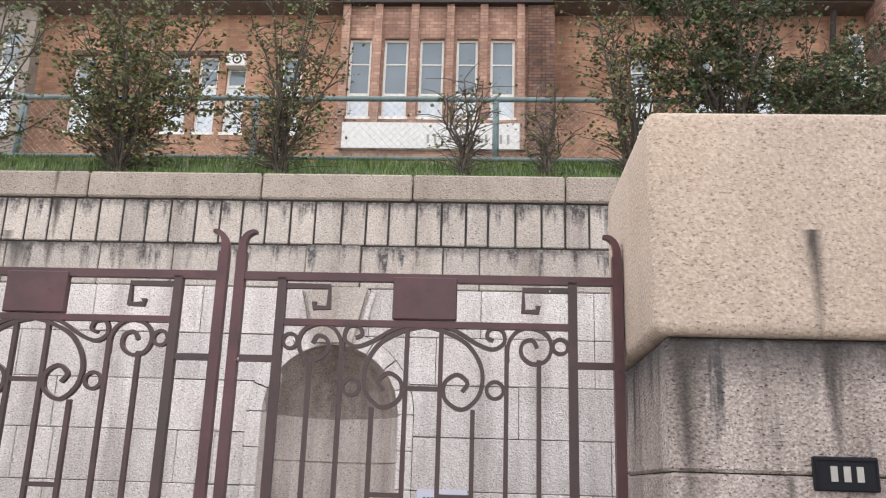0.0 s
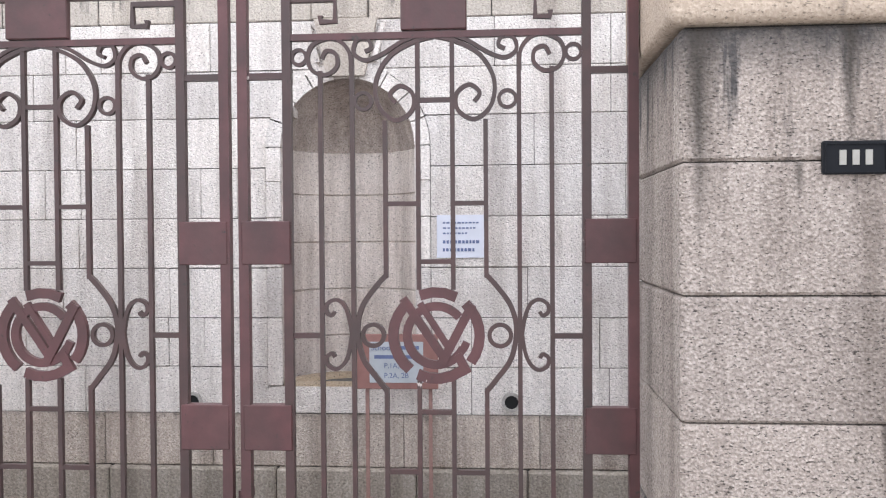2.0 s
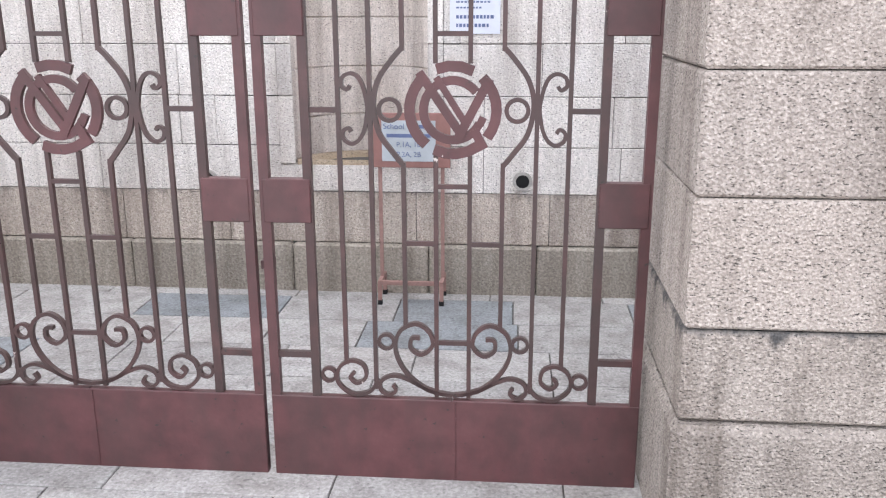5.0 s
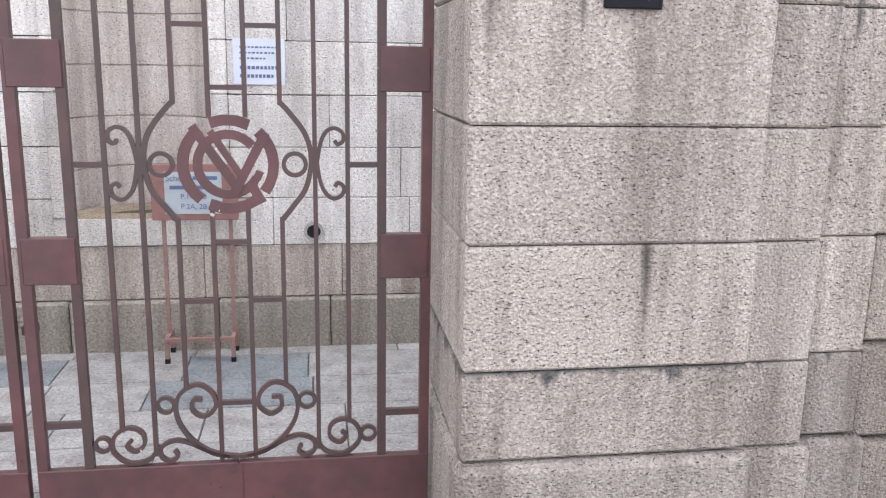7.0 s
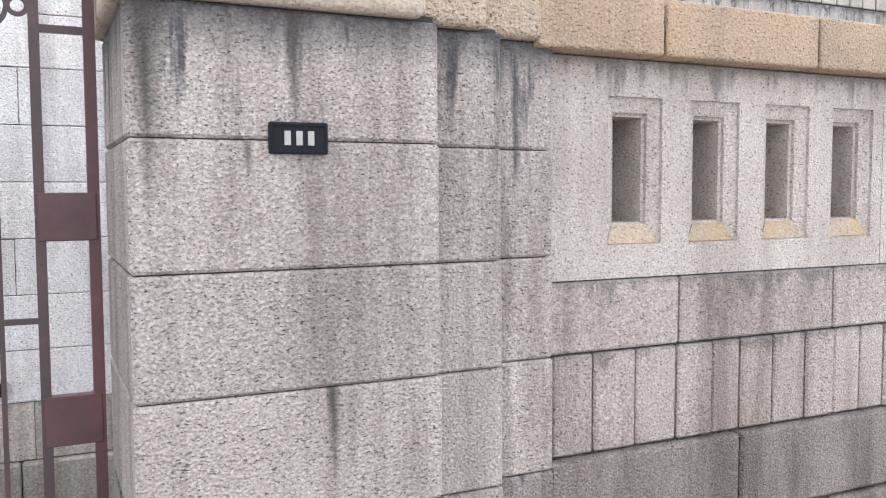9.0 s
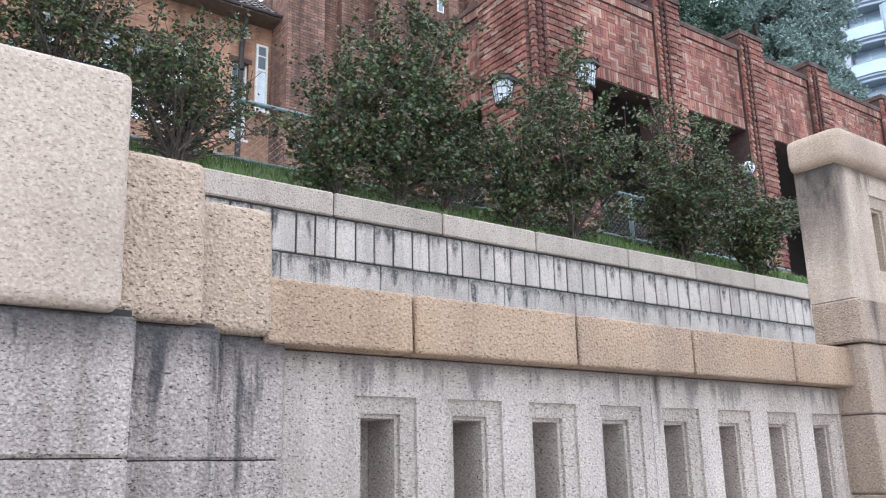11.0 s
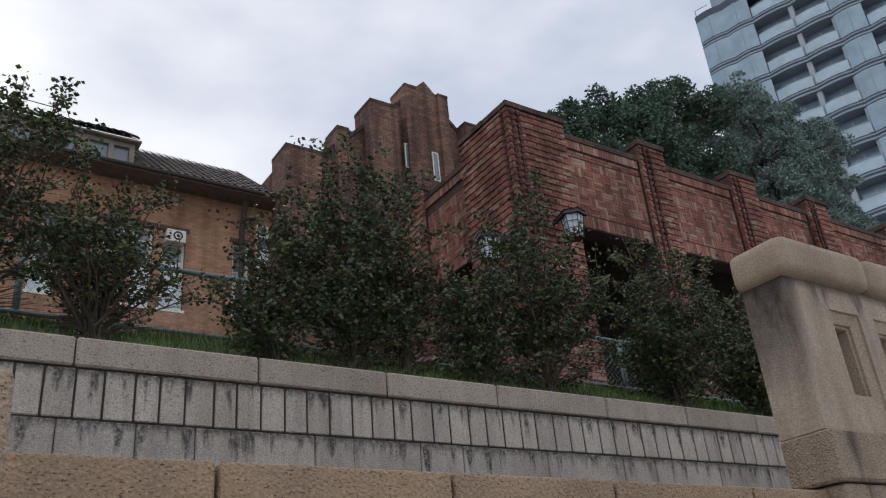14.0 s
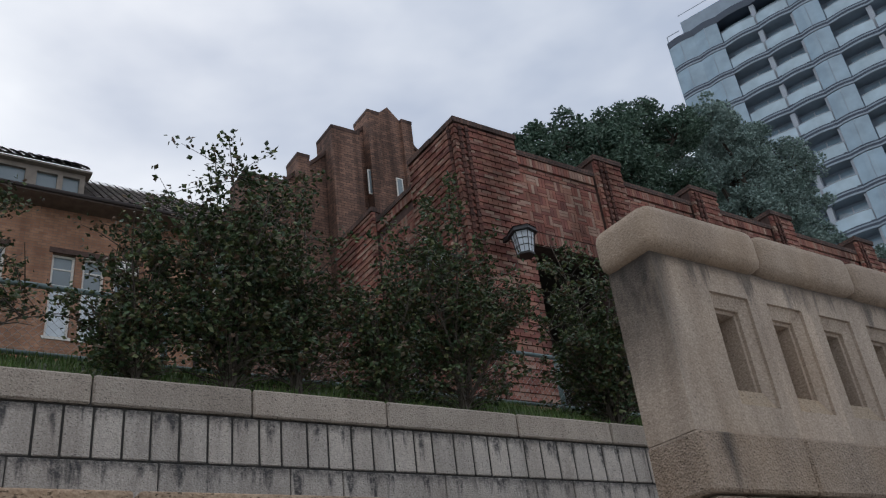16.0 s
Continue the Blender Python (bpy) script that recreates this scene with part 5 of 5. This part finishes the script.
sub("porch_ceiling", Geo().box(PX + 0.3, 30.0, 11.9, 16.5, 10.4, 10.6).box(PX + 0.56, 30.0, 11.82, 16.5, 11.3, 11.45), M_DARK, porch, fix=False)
sub("porch_base", Geo().box(13.0, 29.0, PY + 0.3, PY + 0.5, 4.69, 6.2), M_BRICKJOINT, porch, fix=False)


def brick(g, along, depth, z, l, h, axis, face, out):
    """One brick proud of the face, on a wall along x or along y."""
    if axis == "x":
        g.box(along, along + l, face - out, face + 0.05, z, z + h)
    else:
        g.box(face - out, face + 0.05, along, along + l, z, z + h)


def courses_of(g, a, b, z0, z1, axis, face, proud=0.02):
    z, row = z0, 0
    while z + 0.066 < z1:
        x = a - (0.12 if row % 2 else 0.0)
        while x < b - 0.02:
            s, e = max(a, x), min(b, x + 0.228)
            if e - s > 0.03:
                brick(g, s, 0, z, e - s - 0.008, 0.066, axis, face, (proud if row % 2 else 0.0) + 0.014 + 0.004 * rnd.random())
            x += 0.236
        z += 0.076
        row += 1


def weave_of(g, a, b, z0, z1, axis, face):
    u = 0.236
    nx, nz = max(1, round((b - a) / u)), max(1, round((z1 - z0) / u))
    for i in range(nx):
        for j in range(nz):
            x, z = a + (b - a) * i / nx, z0 + (z1 - z0) * j / nz
            w, h = (b - a) / nx, (z1 - z0) / nz
            for k in range(3):
                out = 0.012 + 0.008 * rnd.random()
                if (i + j) % 2:
                    brick(g, x + k * w / 3, 0, z, w / 3 - 0.008, h - 0.008, axis, face, out)
                else:
                    brick(g, x, 0, z + k * h / 3, w - 0.008, h / 3 - 0.008, axis, face, out)


bg = Geo()
for k, (a, b, zt) in enumerate(piers):
    courses_of(bg, a, b, 6.0 if k < 3 else 8.5, zt - 0.12, "x", PY + 0.02)
for (a, b, _), (c, d, _) in zip(piers, piers[1:]):
    weave_of(bg, b + 0.01, c - 0.01, 10.05, 11.42, "x", PY + 0.14)
    x = b
    while x < c - 0.05:
        brick(bg, x, 0, 9.74, 0.070, 0.27, "x", PY + 0.14, 0.03)
        brick(bg, x, 0, 11.62, 0.070, 0.20, "x", PY + 0.14, 0.05)
        x += 0.079
    courses_of(bg, b, c, 11.44, 11.60, "x", PY + 0.14, 0.0)
for a, b, zt in sideP:
    courses_of(bg, a, b, 6.0, zt - 0.12, "y", PX + 0.02)
weave_of(bg, 12.96, 14.6, 9.75, 11.2, "y", PX + 0.14)
x = 12.96
while x < 14.55:
    brick(bg, x, 0, 9.46, 0.070, 0.26, "y", PX + 0.14, 0.03)
    brick(bg, x, 0, 11.42, 0.070, 0.20, "y", PX + 0.14, 0.05)
    x += 0.079
boxes = [bg.v[8 * i:8 * i + 8] for i in range(len(bg.v) // 8)]
boxes.sort(key=lambda b: abs(b[0][0] - PX) + abs(b[0][1] - PY) + 0.8 * abs(b[0][2] - 11.2))
for b in boxes[:300]:
    one = Geo().box(b[0][0], b[7][0], b[0][1], b[7][1], b[0][2], b[7][2])
    sub("brick", one, M_BRICK1, porch, fix=False)
rest = Geo()
for b in boxes[300:]:
    rest.box(b[0][0], b[7][0], b[0][1], b[7][1], b[0][2], b[7][2])
tagged(sub("brickwork", rest, M_BRICK, porch, "mottled red and brown bricks", fix=False), kind="stuff")
for a, b, zt in piers:
    sub("coping", Geo().box(a - 0.02, b + 0.02, PY - 0.035, PY + 0.78, zt - 0.12, zt), M_SOOT, porch, fix=False)
for (a, b, _), (c, d, _) in zip(piers, piers[1:]):
    sub("coping", Geo().box(b + 0.022, c - 0.022, PY + 0.06, PY + 0.58, 11.83, 11.95), M_SOOT, porch, fix=False)
sub("coping", Geo().box(PX - 0.035, PX + 0.78, PY + 0.80, 12.96, 12.12, 12.24), M_SOOT, porch, fix=False)
sub("coping", Geo().box(PX + 0.06, PX + 0.58, 12.98, 14.57, 11.62, 11.74), M_SOOT, porch, fix=False)
sub("coping", Geo().box(PX - 0.035, PX + 0.78, 14.59, 16.43, 11.93, 12.05), M_SOOT, porch, fix=False)


def brick_rib(x0, x1, y0, y1, top):
    """A thin upright rib of stacked header bricks, every other one set back."""
    out, z, row = Geo(), 6.0, 0
    while z + 0.066 < top:
        k = 0.012 if row % 2 else 0.0
        out.box(x0 + k, x1 - k, y0 + k, y1, z, z + 0.066)
        z, row = z + 0.076, row + 1
    tagged(sub("brick_rib", out, M_BRICKDARK, porch, "sooty stacked bricks", fix=False), kind="stuff")


for a, b, zt in piers[1:]:
    for q in (0.10, 0.24):
        brick_rib(a + q, a + q + 0.075, PY - 0.055, PY + 0.02, zt - 0.12)
for q in (0.08, 0.24):
    brick_rib(PX + q, PX + q + 0.085, PY - 0.055, PY + 0.02, 12.12)
brick_rib(PX - 0.055, PX + 0.0, PY + 0.10, PY + 0.18, 12.12)


def lantern(x, y, z, to):
    """A six-sided lantern on a wall bracket."""
    la = thing("wall_lantern", "black iron lantern with milky glass on the brick porch", "lantern", "porch lanterns", at=(x, y, z))
    la.scale = (0.76, 0.76, 0.76)

    def hexa(r0, z0, r1, z1):
        v = [(r * math.cos(math.pi / 3 * k + 0.26), r * math.sin(math.pi / 3 * k + 0.26), q) for r, q in ((r0, z0), (r1, z1)) for k in range(6)]
        return Geo().add(v, [(k, (k + 1) % 6, 6 + (k + 1) % 6, 6 + k) for k in range(6)] + [tuple(range(5, -1, -1)), tuple(range(6, 12))])
    part("glass", hexa(0.19, -0.30, 0.27, 0.24), M_MILK, la, "milky white glass")
    part("roof", hexa(0.38, 0.24, 0.33, 0.36).add(hexa(0.36, 0.36, 0.06, 0.46).v, hexa(0.36, 0.36, 0.06, 0.46).f), M_LANTERN, la)
    part("base", hexa(0.22, -0.35, 0.22, -0.30), M_LANTERN, la)
    for k in range(6):
        a, b = math.pi / 3 * k + 0.26, math.pi / 3 * (k + 1) + 0.26
        part("glazing_bar", Geo().tube([(0.205 * math.cos(a), 0.205 * math.sin(a), -0.30), (0.295 * math.cos(a), 0.295 * math.sin(a), 0.24)], 0.014, n=4), M_LANTERN, la)
        m0 = [(0.5 * (math.cos(a) + math.cos(b)) * r, 0.5 * (math.sin(a) + math.sin(b)) * r, q) for r, q in ((0.212, -0.30), (0.302, 0.24))]
        part("glazing_bar", Geo().tube(m0, 0.008, n=4), M_LANTERN, la)
        for q in (-0.12, 0.06):
            r = 0.20 + 0.09 * (q + 0.30) / 0.54 + 0.006
            part("glazing_bar", Geo().tube([(r * math.cos(a), r * math.sin(a), q), (r * math.cos(b), r * math.sin(b), q)], 0.009, n=4), M_LANTERN, la)
    part("bracket", Geo().box(min(0, to[0]) - 0.04, max(0, to[0]) + 0.04, min(0, to[1]) - 0.04, max(0, to[1]) + 0.04, 0.38, 0.50), M_LANTERN, la)


lantern(10.90, 11.55, 8.84, (0.82, 0.0))
lantern(12.32, 10.72, 9.22, (0.0, 0.72))

globe = thing("globe_lamp", "white globe lamp on a slim dark post beside the porch", "lamp", at=(15.45, 9.5, 4.68))
part("post", Geo().tube([(0, 0, 0), (0, 0, 2.80)], 0.04, 0.03, 8), M_LANTERN, globe)
gv = Geo()
for i in range(8):
    a0, a1 = math.pi * (i / 8 - 0.5), math.pi * ((i + 1) / 8 - 0.5)
    for j in range(14):
        b0, b1 = 2 * math.pi * j / 14, 2 * math.pi * (j + 1) / 14
        gv.add([(0.13 * math.cos(a) * math.cos(b), 0.13 * math.cos(a) * math.sin(b), 2.90 + 0.13 * math.sin(a)) for a, b in ((a0, b0), (a0, b1), (a1, b1), (a1, b0))], [(0, 1, 2, 3)])
part("globe", gv, M_MILK, globe, "milky white globe", True)
part("collar", Geo().tube([(0, 0, 2.74), (0, 0, 2.80)], 0.07, n=10), M_LANTERN, globe)

# ---- trees behind the porch ----
def big_tree(x0, y0, lobes, seed, label, leaf, size, clumps):
    """A crown of leafy lobes, each (x, z, radius), carried on limbs."""
    r = random.Random(seed)
    tree = thing("tree", label, "tree", "trees behind the porch", at=(x0, y0, 4.69))
    tg, lg = Geo(), Geo()
    tg.tube([(0, 0, 0), (0.2, 0.1, 6), (0, 0.3, 12.5)], 0.6, 0.3, 8)
    for lx, lz, size_of in lobes:
        lr = 0.86 * size_of
        c = Vector((lx - x0, r.uniform(-1.0, 1.0), lz - 4.69))
        tg.tube([(0, 0.2, r.uniform(8, 12)), (c.x * 0.55, c.y * 0.5, c.z - lr * 1.1), tuple(c)], 0.16, 0.05, 5)
        for k in range(int(clumps * lr ** 1.6)):
            d = Vector((r.gauss(0, 1), r.gauss(0, 1), r.gauss(0.15, 0.9))).normalized()
            m = c + d * lr * r.uniform(0.45, 0.92)
            cr = lr * r.uniform(0.16, 0.30) + 0.08
            if k % 3 == 0:
                tg.tube([tuple(c), tuple(c.lerp(m, 0.6) - Vector((0, 0, 0.1))), tuple(m)], 0.05, 0.015, 4)
            for i in range(int(230 * cr ** 1.3 / size * 0.14) + 30):
                e = Vector((r.gauss(0, 1), r.gauss(0, 1), r.gauss(0.1, 0.7))).normalized()
                p = m + Vector((e.x, e.y, e.z * 0.75)) * cr * r.random() ** 0.45
                leaf_at(lg, p, Vector((r.gauss(0, 1), r.gauss(0, 1), r.uniform(-0.3, 0.5))) + e * 0.6, size * r.uniform(0.7, 1.3), r)
    part("trunk", tg, M_BARK, tree, "dark trunk and limbs", fix=False)
    tagged(part("crown", lg, leaf, tree, "dense bluish green leaves", fix=False), kind="stuff")


big_tree(26.0, 20.0, [(20.9, 19.3, 1.5), (22.3, 20.2, 1.3), (24.2, 21.2, 1.6), (23.0, 18.6, 1.6), (25.6, 20.0, 1.9), (25.9, 21.9, 0.9), (27.2, 22.4, 1.6), (29.0, 23.7, 1.6), (30.0, 22.6, 1.7), (28.2, 20.5, 2.0), (30.4, 20.0, 1.5), (26.4, 18.0, 1.8), (30.0, 17.6, 1.6)], 5, "dark green broadleaf tree with a ragged crown behind the porch", M_TREE, 0.15, 26)
big_tree(37.5, 20.5, [(32.2, 23.8, 1.5), (33.8, 25.0, 1.7), (36.2, 25.7, 2.0), (38.7, 25.8, 1.9), (40.4, 24.6, 1.9), (41.2, 22.9, 1.7), (33.2, 22.0, 2.0), (36.0, 22.8, 2.3), (38.6, 22.6, 2.3), (34.5, 19.8, 1.9), (37.5, 19.8, 2.1), (40.4, 20.6, 2.0), (43.2, 20.6, 1.3), (42.5, 19.0, 1.6), (45.0, 19.5, 1.2)], 6, "large green broadleaf tree, leaves paled for haze, with a rounded crown", M_TREE2, 0.16, 24)

# ---- apartment tower ----
TOWER_H = 56.2
tower = thing("apartment_tower", "tall apartment tower with wavy balcony bands and blue glass", "building", at=(61.5, 38.8, -0.125))
tower.rotation_euler = (0, 0, radians(-73))
pattern = [("g", 2.6), ("g", 2.4), ("b", 3.3), ("b", 3.0), ("g", 2.3), ("b", 3.2), ("b", 3.2), ("g", 2.3), ("b", 3.2), ("b", 3.2), ("g", 2.3), ("b", 3.2), ("b", 3.2), ("g", 2.4)]
total = sum(w for _, w in pattern)
part("body", Geo().box(0.05, total, 1.0, 16.0, 0.12, TOWER_H - 0.6), M_INSIDE, tower, "dark inner facade", fix=False)
part("side_wall", Geo().box(0.0, 0.05, 0.1, 16.0, 0.12, TOWER_H - 0.6), M_TOWERGLASS, tower, fix=False)


def wave_band(z0, z1, push, depth):
    """A floor band that swells out before every bay."""
    front_pts = []
    u = 0.0
    for kind, w in pattern:
        for i in range(8):
            t = i / 8
            front_pts.append((u + w * t, -push - 0.22 - 0.20 * math.sin(math.pi * t)))
        u += w
    front_pts.append((u, -push - 0.22))
    k = len(front_pts)
    v = [(x, y, z0) for x, y in front_pts] + [(x, y, z1) for x, y in front_pts] + [(x, depth, z0) for x, y in front_pts] + [(x, depth, z1) for x, y in front_pts]
    f = []
    for i in range(k - 1):
        f += [(i, i + 1, k + i + 1, k + i), (2 * k + i, i, i + 1, 2 * k + i + 1)[::-1], (k + i, k + i + 1, 3 * k + i + 1, 3 * k + i)]
    f += [(0, k, 3 * k, 2 * k), (k - 1, 2 * k - 1, 4 * k - 1, 3 * k - 1)]
    return Geo().add(v, f)


FLOOR = 3.16
for fl in range(8, 18):
    z = TOWER_H + 0.12 - FLOOR * (18 - fl)
    part("floor_slab", wave_band(z - 0.02, z + 0.10, 0.0, 1.7), M_SLAB, tower, fix=False)
    part("floor_slab", wave_band(z - 0.40, z - 0.24, 0.0, 1.7), M_SLAB, tower, fix=False)
    part("dark_band", wave_band(z - 0.24, z - 0.02, -0.04, 1.7), M_SLABDARK, tower, fix=False)
    part("dark_band", wave_band(z + 0.10, z + 0.30, -0.04, 0.3), M_SLABDARK, tower, fix=False)
    u = 0.0
    for k, (kind, w) in enumerate(pattern):
        if kind == "g":
            bayg = Geo()
            pts = [(u + w * i / 6, -0.20 - 0.20 * math.sin(math.pi * i / 6)) for i in range(7)]
            for (xa, ya), (xb, yb) in zip(pts, pts[1:]):
                bayg.add([(xa, ya, z + 0.24), (xb, yb, z + 0.24), (xb, yb, z + 2.68), (xa, ya, z + 2.68)], [(0, 1, 2, 3)])
            gl = part("bay_window", bayg, M_TOWERGLASS, tower, "blue-grey glass bay", fix=False)
            for i in (3,):
                part("mullion", Geo().box(pts[i][0] - 0.025, pts[i][0] + 0.025, pts[i][1] - 0.03, pts[i][1] + 0.02, z + 0.24, z + 2.68), M_SLAB, gl, fix=False)
        else:
            rail = Geo()
            pts = [(u + 0.1 + (w - 0.2) * i / 6, -0.20 - 0.19 * math.sin(math.pi * i / 6)) for i in range(7)]
            for (xa, ya), (xb, yb) in zip(pts, pts[1:]):
                rail.add([(xa, ya, z + 0.24), (xb, yb, z + 0.24), (xb, yb, z + 1.25), (xa, ya, z + 1.25)], [(0, 1, 2, 3)])
            rl = part("balcony_rail", rail, M_BALGLASS, tower, "pale glass balcony front", fix=False)
            part("handrail", Geo().tube([(x, y, z + 1.28) for x, y in pts], 0.04, n=4), M_COLUMN, rl, fix=False)
            door = part("balcony_door", Geo().box(u + 0.35, u + w - 0.35, 0.93, 0.97, z + 0.12, z + 2.45), M_TOWERGLASS, tower, "blue-grey glass balcony door", fix=False)
            part("mullion", Geo().box(u + w / 2 - 0.05, u + w / 2 + 0.05, 0.88, 0.925, z + 0.12, z + 2.45), M_COLUMN, door, fix=False)
            part("column", Geo().box(u + w - 0.22, u + w + 0.22, -0.05, 0.6, z + 0.1, z + 2.70), M_COLUMN, tower, fix=False)
        u += w
part("parapet", wave_band(TOWER_H - 0.4, TOWER_H + 0.35, 0.0, 15.0), M_SLABDARK, tower, fix=False)
part("penthouse", Geo().box(1.4, total, 1.4, 14.0, TOWER_H + 0.35, TOWER_H + 3.2), M_SLAB, tower, fix=False)
part("roof_rail", Geo().tube([(1.4, 1.3, TOWER_H + 4.0), (total, 1.3, TOWER_H + 4.0)], 0.05, n=4).tube([(0.1, 0.1, TOWER_H + 1.3), (1.4, 0.1, TOWER_H + 1.3)], 0.05, n=4).tube([(0.1, 0.1, TOWER_H + 0.3), (0.1, 0.1, TOWER_H + 1.3)], 0.05, n=4), M_COLUMN, tower, fix=False)
